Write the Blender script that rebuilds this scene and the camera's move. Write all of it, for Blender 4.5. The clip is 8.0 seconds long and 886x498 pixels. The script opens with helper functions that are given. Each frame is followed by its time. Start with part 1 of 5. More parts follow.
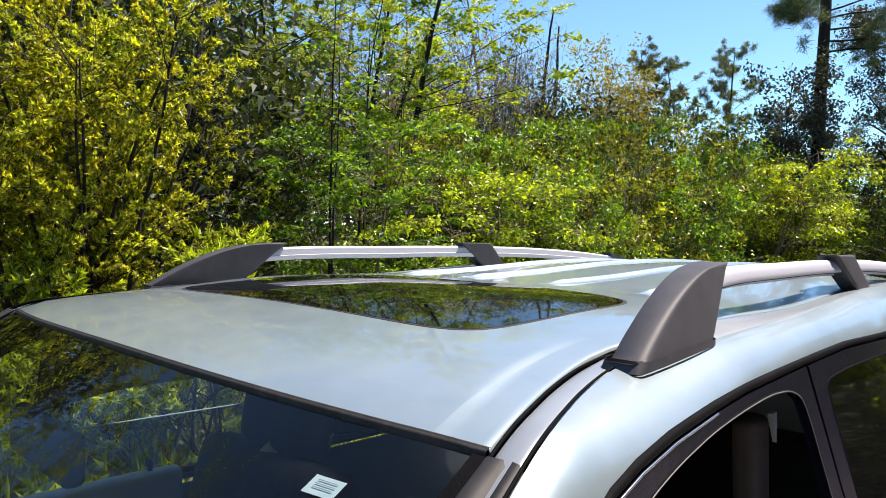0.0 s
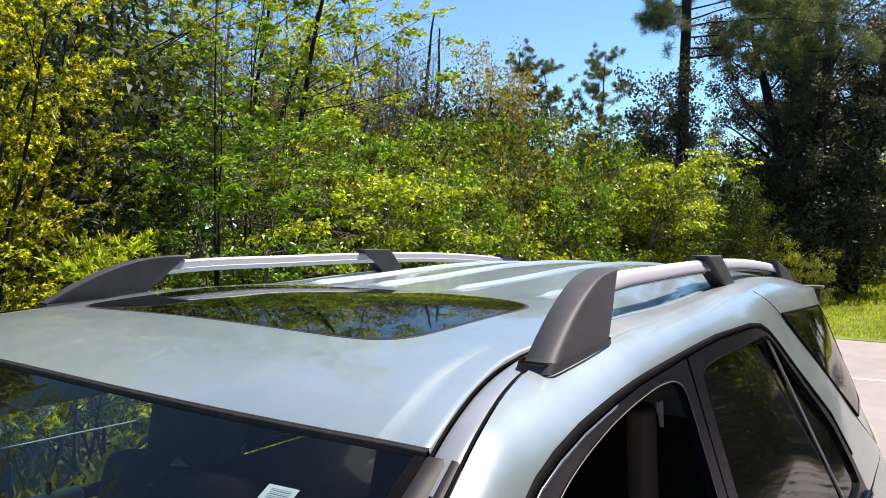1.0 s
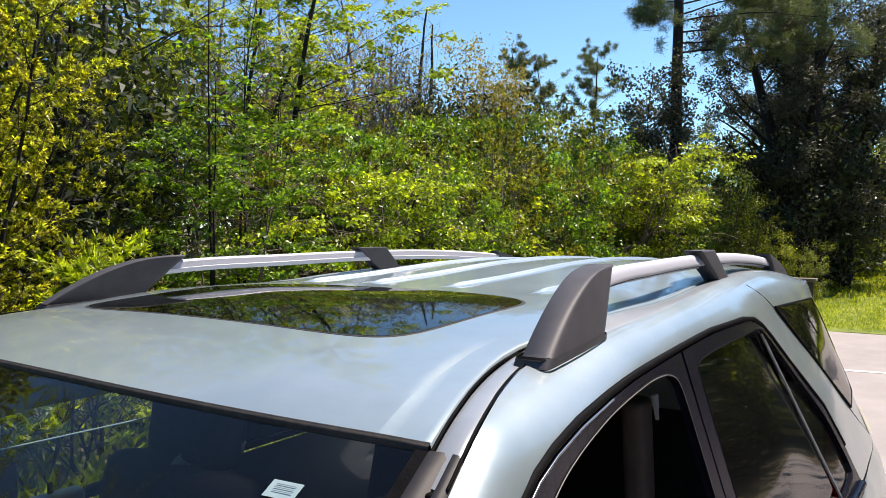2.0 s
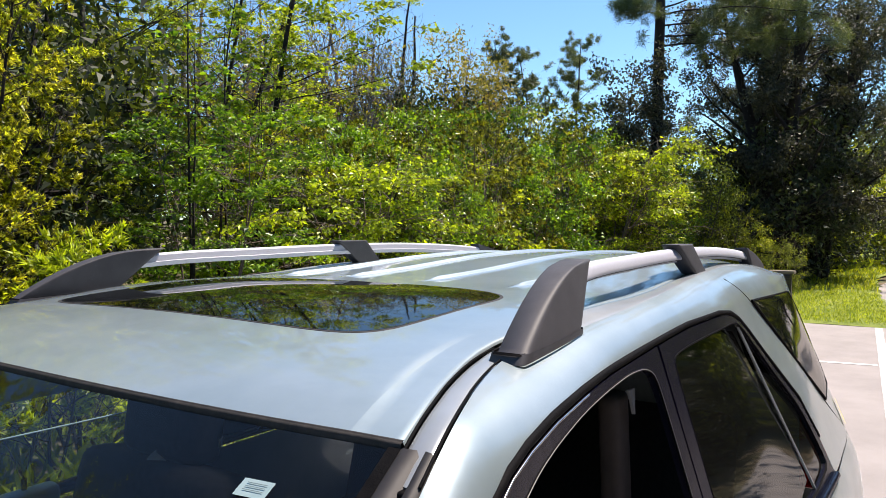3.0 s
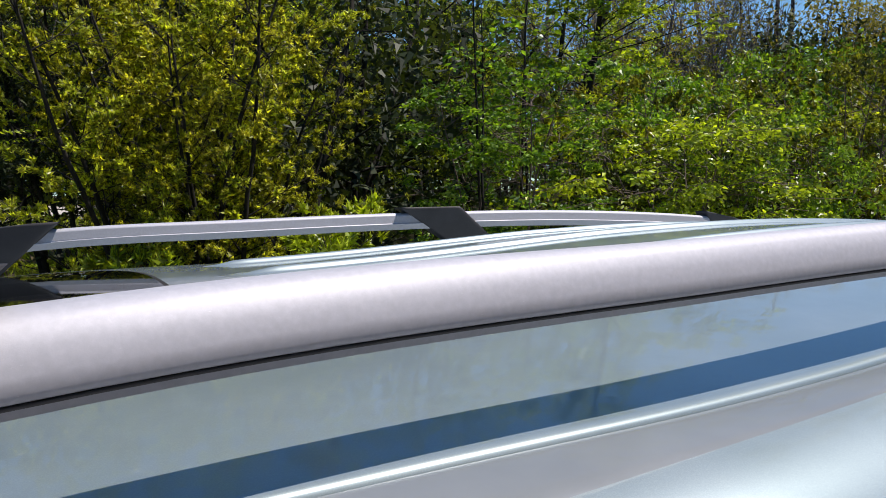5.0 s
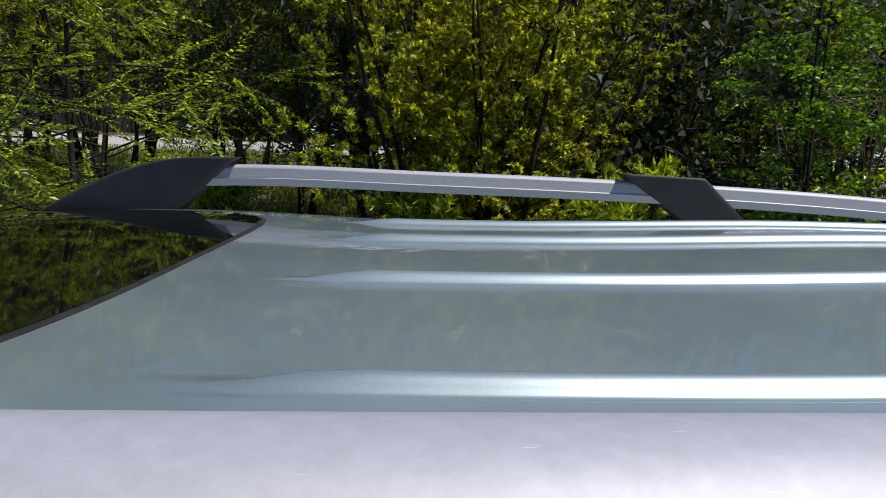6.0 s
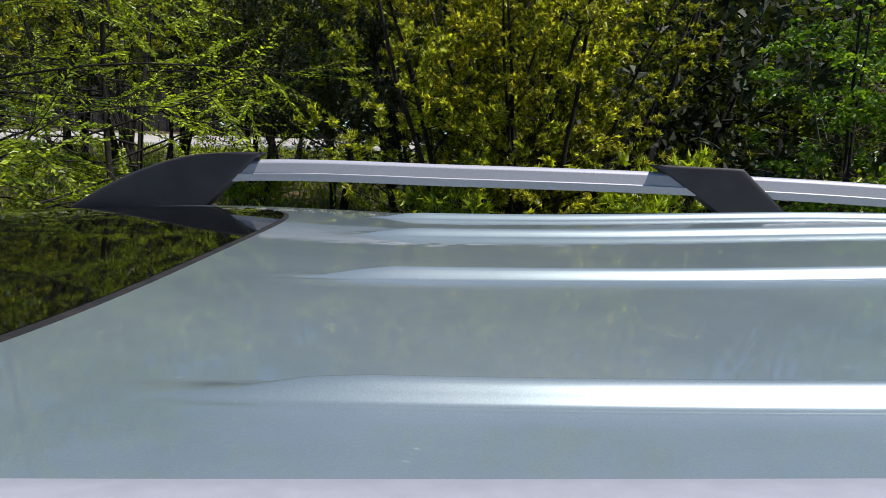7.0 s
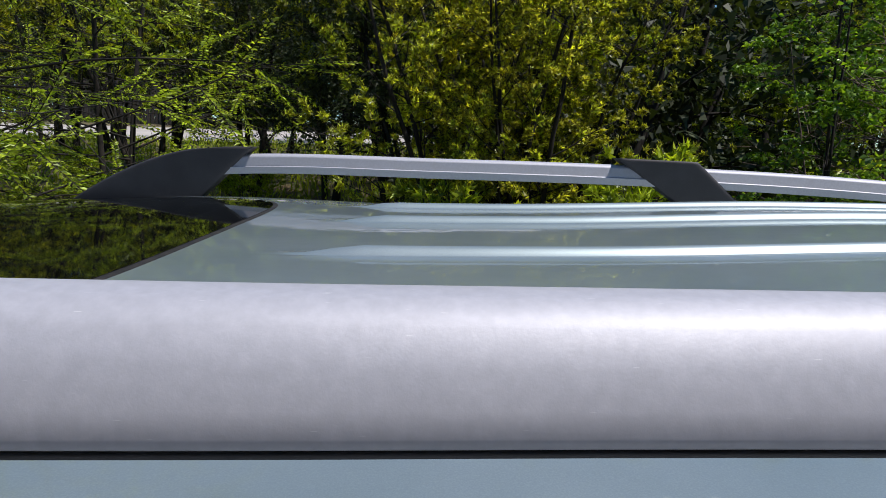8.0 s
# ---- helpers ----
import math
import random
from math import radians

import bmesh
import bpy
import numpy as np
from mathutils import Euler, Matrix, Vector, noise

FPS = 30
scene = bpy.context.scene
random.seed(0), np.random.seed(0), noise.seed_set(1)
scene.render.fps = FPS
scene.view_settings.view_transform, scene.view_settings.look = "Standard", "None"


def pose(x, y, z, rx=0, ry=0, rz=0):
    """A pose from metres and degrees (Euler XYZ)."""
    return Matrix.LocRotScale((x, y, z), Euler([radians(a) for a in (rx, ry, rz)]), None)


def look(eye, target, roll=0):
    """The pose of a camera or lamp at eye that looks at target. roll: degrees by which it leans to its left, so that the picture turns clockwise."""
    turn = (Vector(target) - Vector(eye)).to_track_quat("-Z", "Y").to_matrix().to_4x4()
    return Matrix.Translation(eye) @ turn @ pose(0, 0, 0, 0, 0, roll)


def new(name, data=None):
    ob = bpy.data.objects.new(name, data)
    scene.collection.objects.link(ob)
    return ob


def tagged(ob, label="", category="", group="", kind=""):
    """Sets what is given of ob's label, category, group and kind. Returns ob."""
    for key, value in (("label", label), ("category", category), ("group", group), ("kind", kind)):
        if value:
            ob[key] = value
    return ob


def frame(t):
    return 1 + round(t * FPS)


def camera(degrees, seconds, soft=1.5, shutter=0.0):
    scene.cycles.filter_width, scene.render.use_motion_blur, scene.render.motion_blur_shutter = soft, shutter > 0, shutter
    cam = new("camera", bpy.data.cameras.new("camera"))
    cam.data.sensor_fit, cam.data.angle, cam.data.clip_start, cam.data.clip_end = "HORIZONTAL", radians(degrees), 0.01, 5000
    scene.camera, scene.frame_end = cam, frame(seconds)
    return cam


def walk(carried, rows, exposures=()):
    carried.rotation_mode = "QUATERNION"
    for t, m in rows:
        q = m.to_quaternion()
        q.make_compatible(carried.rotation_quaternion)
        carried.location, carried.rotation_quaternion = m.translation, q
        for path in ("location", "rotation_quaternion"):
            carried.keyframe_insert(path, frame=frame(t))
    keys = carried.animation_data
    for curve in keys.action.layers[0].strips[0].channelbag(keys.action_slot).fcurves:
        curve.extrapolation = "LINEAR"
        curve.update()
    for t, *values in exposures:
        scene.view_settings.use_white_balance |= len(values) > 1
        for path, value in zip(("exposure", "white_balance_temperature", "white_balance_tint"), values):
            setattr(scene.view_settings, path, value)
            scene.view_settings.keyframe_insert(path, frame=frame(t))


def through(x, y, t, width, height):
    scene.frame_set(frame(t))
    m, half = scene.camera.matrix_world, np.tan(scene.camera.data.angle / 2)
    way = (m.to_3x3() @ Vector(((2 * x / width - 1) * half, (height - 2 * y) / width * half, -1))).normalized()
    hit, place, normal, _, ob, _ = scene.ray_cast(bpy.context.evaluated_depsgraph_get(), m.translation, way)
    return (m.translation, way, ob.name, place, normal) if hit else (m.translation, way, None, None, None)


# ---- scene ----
# World: x runs towards the car's tail, y towards its passenger side, z up; the lot lies at z = 0.
cam = camera(61.34, 8.0, soft=0.7)
# seconds, eye, yaw, pitch, roll
PATH = [
    (0, 0.2977, -1.1264, 1.8005, -44.267, -1.537, -0.904),
    (0.5, 0.2268, -1.1307, 1.8165, -52.994, -2.276, 0.083),
    (1, 0.2127, -1.1382, 1.8241, -53.089, -1.539, 0.184),
    (1.5, 0.1971, -1.1416, 1.8251, -53.211, -1.700, 0.522),
    (3, 0.2077, -1.1487, 1.8308, -54.824, -2.438, 0.631),
    (3.3, 0.3211, -1.1640, 1.8294, -55.772, -3.031, 0.732),
    (3.5, 0.4316, -1.2129, 1.8121, -56.458, -3.416, 1.252),
    (4, 0.8939, -1.2422, 1.7641, -46.581, -4.083, -1.384),
    (4.5, 1.2010, -1.1038, 1.7336, -36.855, -3.876, 0.781),
    (5, 1.4061, -0.8575, 1.7727, -26.405, -3.852, 2.107),
    (5.2, 1.5002, -0.8050, 1.7733, -19.509, -4.345, 0.931),
    (6.3, 1.6734, -0.6185, 1.7746, -0.573, -7.724, -2.339),
    (6.5, 1.6730, -0.6170, 1.7745, -0.247, -7.873, -1.986),
    (7, 1.6757, -0.6171, 1.7712, 0.052, -7.615, -1.865),
    (7.5, 1.6845, -0.6529, 1.7768, 0.190, -7.280, -1.586),
    (8, 1.7002, -0.7111, 1.7755, -0.498, -8.150, -1.811),
]
EXPOSURES = [(0.0, 1.06, 6900, 14), (0.5, 0.98, 6900, 14), (1.5, 0.92, 6900, 14), (3.0, 0.92, 6900, 14), (3.5, 0.87, 6900, 14), (4.0, 0.80, 6600, 13), (4.5, 0.70, 6550, 12), (5.0, 0.20, 6500, 12), (6.3, -0.16, 6250, 10), (6.6, -0.12, 6250, 10), (7.0, 0.14, 6300, 10), (7.5, 0.10, 6350, 10), (8.0, 0.0, 6250, 10)]
walk(cam, [(t, pose(x, y, z, 90 + pitch, roll, yaw)) for t, x, y, z, yaw, pitch, roll in PATH], EXPOSURES)

# ---- light ----
SUN_TO = Vector((0.47, -0.25, 1.0)).normalized()
world = bpy.data.worlds.new("world")
scene.world = world
world.use_nodes = True
wn = world.node_tree.nodes
sky = wn.new("ShaderNodeTexSky")
sky.sky_type, sky.sun_disc = "NISHITA", False
sky.sun_elevation = math.asin(SUN_TO.z)
sky.sun_rotation = math.atan2(SUN_TO.x, SUN_TO.y)
sky.air_density, sky.dust_density, sky.ozone_density = 1.0, 0.0, 1.4
wn["Background"].inputs["Strength"].default_value = 0.10
tint = wn.new("ShaderNodeMixRGB")
tint.blend_type = "MULTIPLY"
tint.inputs["Fac"].default_value = 1.0
tint.inputs["Color2"].default_value = (0.67, 0.94, 1.10, 1)
world.node_tree.links.new(sky.outputs["Color"], tint.inputs["Color1"])
world.node_tree.links.new(tint.outputs["Color"], wn["Background"].inputs["Color"])
sun = new("sun", bpy.data.lights.new("sun", "SUN"))
sun.data.energy, sun.data.angle, sun.data.color = 5.0, radians(0.55), (1.0, 0.92, 0.83)
sun.matrix_world = look(SUN_TO * 60, (0, 0, 0))


# ---- materials ----
def mat(name, color=(0.5, 0.5, 0.5), rough=0.5, metal=0.0, coat=0.0, spec=0.5):
    m = bpy.data.materials.new(name)
    m.use_nodes = True
    b = m.node_tree.nodes["Principled BSDF"]
    b.inputs["Base Color"].default_value = (*color, 1)
    b.inputs["Roughness"].default_value = rough
    b.inputs["Metallic"].default_value = metal
    b.inputs["Coat Weight"].default_value = coat
    b.inputs["Coat Roughness"].default_value = 0.03
    b.inputs["Specular IOR Level"].default_value = spec
    return m


def node(m, kind, **inputs):
    n = m.node_tree.nodes.new(kind)
    for key, value in inputs.items():
        n.inputs[key.replace("_", " ")].default_value = value
    return n


def wire(m, a, b):
    m.node_tree.links.new(a, b)


def noise_tex(m, scale, detail=3.0, rough=0.55, stretch=None):
    co = m.node_tree.nodes.new("ShaderNodeTexCoord")
    n = node(m, "ShaderNodeTexNoise", Scale=scale, Detail=detail, Roughness=rough)
    if stretch:
        mp = m.node_tree.nodes.new("ShaderNodeMapping")
        mp.inputs["Scale"].default_value = stretch
        wire(m, co.outputs["Object"], mp.inputs["Vector"])
        wire(m, mp.outputs["Vector"], n.inputs["Vector"])
    else:
        wire(m, co.outputs["Object"], n.inputs["Vector"])
    return n


def ramp(m, src, stops):
    r = m.node_tree.nodes.new("ShaderNodeValToRGB")
    while len(r.color_ramp.elements) < len(stops):
        r.color_ramp.elements.new(0.5)
    for e, (pos, col) in zip(r.color_ramp.elements, stops):
        e.position, e.color = pos, (*col, 1)
    wire(m, src, r.inputs["Fac"])
    return r


def bump(m, src, strength, dist):
    b = m.node_tree.nodes.new("ShaderNodeBump")
    b.inputs["Strength"].default_value, b.inputs["Distance"].default_value = strength, dist
    wire(m, src, b.inputs["Height"])
    wire(m, b.outputs["Normal"], m.node_tree.nodes["Principled BSDF"].inputs["Normal"])


def varied(name, stops, scale, rough=0.6, metal=0.0, bump_at=0.0, bump_scale=None, stretch=None, coat=0.0):
    m = mat(name, rough=rough, metal=metal, coat=coat)
    n = noise_tex(m, scale, 5.0, 0.6, stretch)
    wire(m, ramp(m, n.outputs["Fac"], stops).outputs["Color"], m.node_tree.nodes["Principled BSDF"].inputs["Base Color"])
    if bump_at:
        f = noise_tex(m, bump_scale or scale * 4, 4.0, 0.6, stretch)
        bump(m, f.outputs["Fac"], 0.6, bump_at)
    return m


def paint_material():
    # The mottled base tone holds dust blotches and painted-in soft tree reflections.
    m = varied("car_paint", [(0.30, (0.255, 0.318, 0.340)), (0.50, (0.290, 0.352, 0.376)), (0.70, (0.325, 0.385, 0.412))], 7.0, 0.41, 0.50, coat=0.85)
    b = m.node_tree.nodes["Principled BSDF"]
    dust = noise_tex(m, 9.0, 6.0, 0.7)
    r = ramp(m, dust.outputs["Fac"], [(0.35, (0.02, 0.02, 0.02)), (0.75, (0.07, 0.07, 0.07))])
    wire(m, r.outputs["Color"], b.inputs["Coat Roughness"])
    cells = m.node_tree.nodes.new("ShaderNodeTexVoronoi")
    cells.inputs["Scale"].default_value = 170.0
    near = ramp(m, cells.outputs["Distance"], [(0.030, (1, 1, 1)), (0.120, (0, 0, 0))])
    some = ramp(m, cells.outputs["Color"], [(0.60, (0, 0, 0)), (0.66, (1, 1, 1))])
    both = m.node_tree.nodes.new("ShaderNodeMixRGB")
    both.blend_type = "MULTIPLY"
    both.inputs["Fac"].default_value = 1.0
    wire(m, near.outputs["Color"], both.inputs["Color1"])
    wire(m, some.outputs["Color"], both.inputs["Color2"])
    speck = m.node_tree.nodes.new("ShaderNodeMixRGB")
    speck.inputs["Color2"].default_value = (0.26, 0.31, 0.33, 1)
    wire(m, both.outputs["Color"], speck.inputs["Fac"])
    wire(m, b.inputs["Base Color"].links[0].from_socket, speck.inputs["Color1"])
    wire(m, speck.outputs["Color"], b.inputs["Base Color"])
    grain = noise_tex(m, 1500.0, 2.0, 0.6)
    flake = m.node_tree.nodes.new("ShaderNodeMixRGB")
    flake.blend_type = "MULTIPLY"
    flake.inputs["Fac"].default_value = 1.0
    tone = ramp(m, grain.outputs["Fac"], [(0.32, (0.93, 0.935, 0.94)), (0.52, (1.0, 1.0, 1.0)), (0.70, (1.09, 1.085, 1.08))])
    wire(m, speck.outputs["Color"], flake.inputs["Color1"])
    wire(m, tone.outputs["Color"], flake.inputs["Color2"])
    wire(m, flake.outputs["Color"], b.inputs["Base Color"])
    dull = m.node_tree.nodes.new("ShaderNodeMath")
    dull.operation = "MULTIPLY_ADD"
    dull.inputs[1].default_value, dull.inputs[2].default_value = -0.5, 0.5
    wire(m, both.outputs["Color"], dull.inputs[0])
    wire(m, dull.outputs["Value"], b.inputs["Metallic"])
    waver = noise_tex(m, 14.0, 3.0, 0.6)
    peel = m.node_tree.nodes.new("ShaderNodeBump")
    peel.inputs["Strength"].default_value, peel.inputs["Distance"].default_value = 0.5, 0.0006
    wire(m, waver.outputs["Fac"], peel.inputs["Height"])
    wire(m, peel.outputs["Normal"], b.inputs["Coat Normal"])
    return m


def leaf_material(name, low, high, gloss=0.35, through=0.5):
    m = mat(name, rough=gloss)
    b = m.node_tree.nodes["Principled BSDF"]
    geo = m.node_tree.nodes.new("ShaderNodeNewGeometry")
    r = ramp(m, geo.outputs["Random Per Island"], [(0.0, low), (0.55, tuple(0.70 * p + 0.30 * q for p, q in zip(low, high))), (1.0, tuple(1.22 * q for q in high))])
    patch = noise_tex(m, 0.9, 2.0)
    mix = m.node_tree.nodes.new("ShaderNodeMixRGB")
    mix.blend_type = "MULTIPLY"
    mix.inputs["Fac"].default_value = 0.6
    shade = ramp(m, patch.outputs["Fac"], [(0.3, (0.60, 0.66, 0.60)), (0.7, (1.18, 1.16, 1.0))])
    wire(m, r.outputs["Color"], mix.inputs["Color1"])
    wire(m, shade.outputs["Color"], mix.inputs["Color2"])
    own = m.node_tree.nodes.new("ShaderNodeObjectInfo")
    tone = ramp(m, own.outputs["Random"], [(0.0, (0.55, 0.58, 0.48)), (0.25, (0.80, 0.84, 0.7)), (0.45, (1.02, 0.96, 0.8)), (0.7, (0.94, 1.03, 0.9)), (1.0, (1.20, 1.16, 0.9))])
    plain = mix
    mix = m.node_tree.nodes.new("ShaderNodeMixRGB")
    mix.blend_type = "MULTIPLY"
    mix.inputs["Fac"].default_value = 0.85
    wire(m, plain.outputs["Color"], mix.inputs["Color1"])
    wire(m, tone.outputs["Color"], mix.inputs["Color2"])
    wire(m, mix.outputs["Color"], b.inputs["Base Color"])
    tr = m.node_tree.nodes.new("ShaderNodeBsdfTranslucent")
    warm = m.node_tree.nodes.new("ShaderNodeMixRGB")
    warm.blend_type = "MULTIPLY"
    warm.inputs["Fac"].default_value = 1.0
    warm.inputs["Color2"].default_value = (2.05, 2.0, 0.6, 1)
    wire(m, mix.outputs["Color"], warm.inputs["Color1"])
    wire(m, warm.outputs["Color"], tr.inputs["Color"])
    ms = m.node_tree.nodes.new("ShaderNodeMixShader")
    ms.inputs["Fac"].default_value = through
    out = m.node_tree.nodes["Material Output"]
    wire(m, b.outputs["BSDF"], ms.inputs[1])
    wire(m, tr.outputs["BSDF"], ms.inputs[2])
    wire(m, ms.outputs["Shader"], out.inputs["Surface"])
    return m


def glass_material(name, tint, amount, dust=0.003, ior=1.58):
    """Tinted car glass: clear where amount is high, else near-opaque, always glossy."""
    m = mat(name, tint, 0.02)
    b = m.node_tree.nodes["Principled BSDF"]
    b.inputs["IOR"].default_value = 1.5
    tr = m.node_tree.nodes.new("ShaderNodeBsdfTransparent")
    tr.inputs["Color"].default_value = (*amount, 1)
    gl = m.node_tree.nodes.new("ShaderNodeBsdfGlossy")
    gl.inputs["Roughness"].default_value = 0.01 if amount[0] > 0.3 else 0.035
    fr = m.node_tree.nodes.new("ShaderNodeFresnel")
    fr.inputs["IOR"].default_value = ior
    ms = m.node_tree.nodes.new("ShaderNodeMixShader")
    wire(m, fr.outputs["Fac"], ms.inputs["Fac"])
    film = m.node_tree.nodes.new("ShaderNodeBsdfDiffuse")
    film.inputs["Color"].default_value = (0.5, 0.5, 0.48, 1)
    dusty = m.node_tree.nodes.new("ShaderNodeMixShader")
    dusty.inputs["Fac"].default_value = dust
    wire(m, tr.outputs["BSDF"], dusty.inputs[1])
    wire(m, film.outputs["BSDF"], dusty.inputs[2])
    wire(m, dusty.outputs["Shader"], ms.inputs[1])
    wire(m, gl.outputs["BSDF"], ms.inputs[2])
    wire(m, ms.outputs["Shader"], m.node_tree.nodes["Material Output"].inputs["Surface"])
    return m


PAINT = paint_material()
RAIL = varied("rail_aluminium", [(0.32, (0.420, 0.424, 0.476)), (0.50, (0.446, 0.450, 0.505)), (0.70, (0.480, 0.484, 0.540))], 300.0, 0.60, 0.32, 0.00004, 1500.0)
PLASTIC = varied("grey_black_plastic", [(0.3, (0.030, 0.0285, 0.034)), (0.7, (0.046, 0.044, 0.051))], 22.0, 0.62, 0.0, 0.0002, 900.0)
def add_dust(m, scale, gate, tone):
    """Tiny pale specks of dust over a material."""
    b = m.node_tree.nodes["Principled BSDF"]
    cells = m.node_tree.nodes.new("ShaderNodeTexVoronoi")
    cells.inputs["Scale"].default_value = scale
    near = ramp(m, cells.outputs["Distance"], [(0.09, (1, 1, 1)), (0.17, (0, 0, 0))])
    some = ramp(m, cells.outputs["Color"], [(gate, (0, 0, 0)), (gate + 0.05, (1, 1, 1))])
    both = m.node_tree.nodes.new("ShaderNodeMixRGB")
    both.blend_type = "MULTIPLY"
    both.inputs["Fac"].default_value = 1.0
    wire(m, near.outputs["Color"], both.inputs["Color1"])
    wire(m, some.outputs["Color"], both.inputs["Color2"])
    speck = m.node_tree.nodes.new("ShaderNodeMixRGB")
    speck.inputs["Color2"].default_value = (*tone, 1)
    wire(m, both.outputs["Color"], speck.inputs["Fac"])
    wire(m, b.inputs["Base Color"].links[0].from_socket, speck.inputs["Color1"])
    wire(m, speck.outputs["Color"], b.inputs["Base Color"])


add_dust(RAIL, 230.0, 0.84, (0.62, 0.63, 0.66))
add_dust(PLASTIC, 240.0, 0.64, (0.16, 0.155, 0.16))
STRIP = varied("ditch_trim", [(0.3, (0.23, 0.25, 0.27)), (0.7, (0.27, 0.29, 0.31))], 14.0, 0.42, 0.25, coat=0.4)
FRAME = varied("door_frame_black", [(0.3, (0.004, 0.004, 0.009)), (0.7, (0.007, 0.007, 0.014))], 18.0, 0.24, 0.0)
FRAME.node_tree.nodes["Principled BSDF"].inputs["Specular IOR Level"].default_value = 0.12
PILLAR = varied("dusty_pillar_plastic", [(0.3, (0.014, 0.012, 0.012)), (0.7, (0.032, 0.027, 0.026))], 40.0, 0.6)
RUBBER = varied("black_rubber", [(0.3, (0.002, 0.002, 0.0025)), (0.7, (0.006, 0.0055, 0.006))], 60.0, 0.7, 0.0, 0.001, 300.0)
RUBBER.node_tree.nodes["Principled BSDF"].inputs["Specular IOR Level"].default_value = 0.05
WEATHER = varied("weathered_seal", [(0.40, (0.005, 0.0045, 0.0045)), (0.80, (0.030, 0.024, 0.022))], 70.0, 0.75, 0.0, 0.001, 260.0)
# Pale metals for the tubes that draw highlights on the door frames.
BRIGHT = mat("bright_highlight", (0.6, 0.6, 0.62), 0.25, 1.0)
DULL = mat("dull_highlight", (0.16, 0.155, 0.145), 0.6, 0.5)
PRIVACY = glass_material("privacy_glass", (0.02, 0.02, 0.02), (0.20, 0.225, 0.19), 0.008)
SUNGLASS = glass_material("sunroof_glass", (0.012, 0.013, 0.012), (0.12, 0.12, 0.11), 0.004, 1.85)
CLEAR = glass_material("windscreen_glass", (0.02, 0.02, 0.02), (0.64, 0.70, 0.71), 0.003, 1.40)
CABIN = varied("cabin_fabric", [(0.3, (0.015, 0.017, 0.022)), (0.7, (0.03, 0.032, 0.04))], 80.0, 0.9)
CREAM = varied("cream_trim", [(0.3, (0.62, 0.56, 0.45)), (0.7, (0.70, 0.65, 0.54))], 30.0, 0.7)
TAN = varied("tan_trim", [(0.3, (0.36, 0.30, 0.22)), (0.7, (0.44, 0.38, 0.29))], 30.0, 0.8)
BROWN = varied("brown_trim", [(0.3, (0.035, 0.027, 0.024)), (0.7, (0.055, 0.042, 0.037))], 30.0, 0.8)
PAPER = varied("paper", [(0.3, (0.19, 0.28, 0.30)), (0.7, (0.24, 0.33, 0.35))], 40.0, 0.8)
PRINT = varied("faded_print", [(0.3, (0.07, 0.11, 0.13)), (0.7, (0.11, 0.16, 0.18))], 60.0, 0.8)
TYRE = varied("tyre_rubber", [(0.3, (0.015, 0.015, 0.015)), (0.7, (0.03, 0.03, 0.03))], 30.0, 0.8)
ALLOY = mat("alloy_wheel", (0.55, 0.55, 0.56), 0.3, 0.9)
RED = mat("tail_light_red", (0.35, 0.01, 0.01), 0.12, 0.0, 1.0)
LAMP = mat("head_light_clear", (0.6, 0.6, 0.6), 0.1, 0.3, 1.0)
YELLOW = mat("yellow_decal", (0.75, 0.68, 0.05), 0.4)

LOT = varied("lot_asphalt", [(0.3, (0.235, 0.215, 0.21)), (0.55, (0.29, 0.265, 0.26)), (0.75, (0.33, 0.30, 0.30))], 1.3, 0.9, 0.0, 0.004, 120.0)
PAINTLINE = varied("line_paint", [(0.35, (0.36, 0.34, 0.335)), (0.5, (0.56, 0.55, 0.545)), (0.8, (0.66, 0.65, 0.645))], 14.0, 0.8, 0.0, 0.002, 160.0)
GROUND = varied("litter_ground", [(0.25, (0.05, 0.07, 0.018)), (0.5, (0.10, 0.085, 0.04)), (0.75, (0.17, 0.11, 0.06))], 1.2, 0.95, 0.0, 0.03, 30.0)
TURF = varied("turf", [(0.3, (0.12, 0.17, 0.025)), (0.6, (0.20, 0.24, 0.035)), (0.8, (0.34, 0.29, 0.11))], 1.4, 0.95, 0.0, 0.03, 40.0)
GRAVEL = varied("pale_road", [(0.3, (0.36, 0.33, 0.31)), (0.7, (0.48, 0.45, 0.43))], 1.0, 0.9, 0.0, 0.01, 40.0)
BARK = varied("dark_bark", [(0.3, (0.007, 0.006, 0.005)), (0.7, (0.026, 0.021, 0.017))], 9.0, 0.95, 0.0, 0.012, 26.0, (1, 1, 0.25))
GREYBARK = varied("grey_bark", [(0.3, (0.085, 0.075, 0.078)), (0.7, (0.20, 0.17, 0.175))], 7.0, 0.95, 0.0, 0.01, 22.0, (1, 1, 0.25))
TWIG = varied("twig_bark", [(0.3, (0.08, 0.06, 0.05)), (0.7, (0.16, 0.12, 0.10))], 12.0, 0.9)
WOOD = varied("weathered_wood", [(0.3, (0.10, 0.075, 0.06)), (0.7, (0.24, 0.20, 0.17))], 5.0, 0.9, 0.0, 0.006, 30.0, (6, 0.6, 6))
# Dark old boards of the far fence; on the rail fence, wood in shade.
DARKWOOD = varied("dark_old_and_shaded_wood", [(0.3, (0.020, 0.016, 0.014)), (0.7, (0.075, 0.062, 0.055))], 5.0, 0.9, 0.0, 0.006, 30.0, (6, 0.6, 6))
L_MYRTLE = leaf_material("leaf_yellow_green", (0.097, 0.102, 0.018), (0.665, 0.680, 0.087), 0.40, 0.46)
L_OLIVE = leaf_material("leaf_olive_green", (0.046, 0.050, 0.01), (0.42, 0.43, 0.05), 0.38, 0.36)
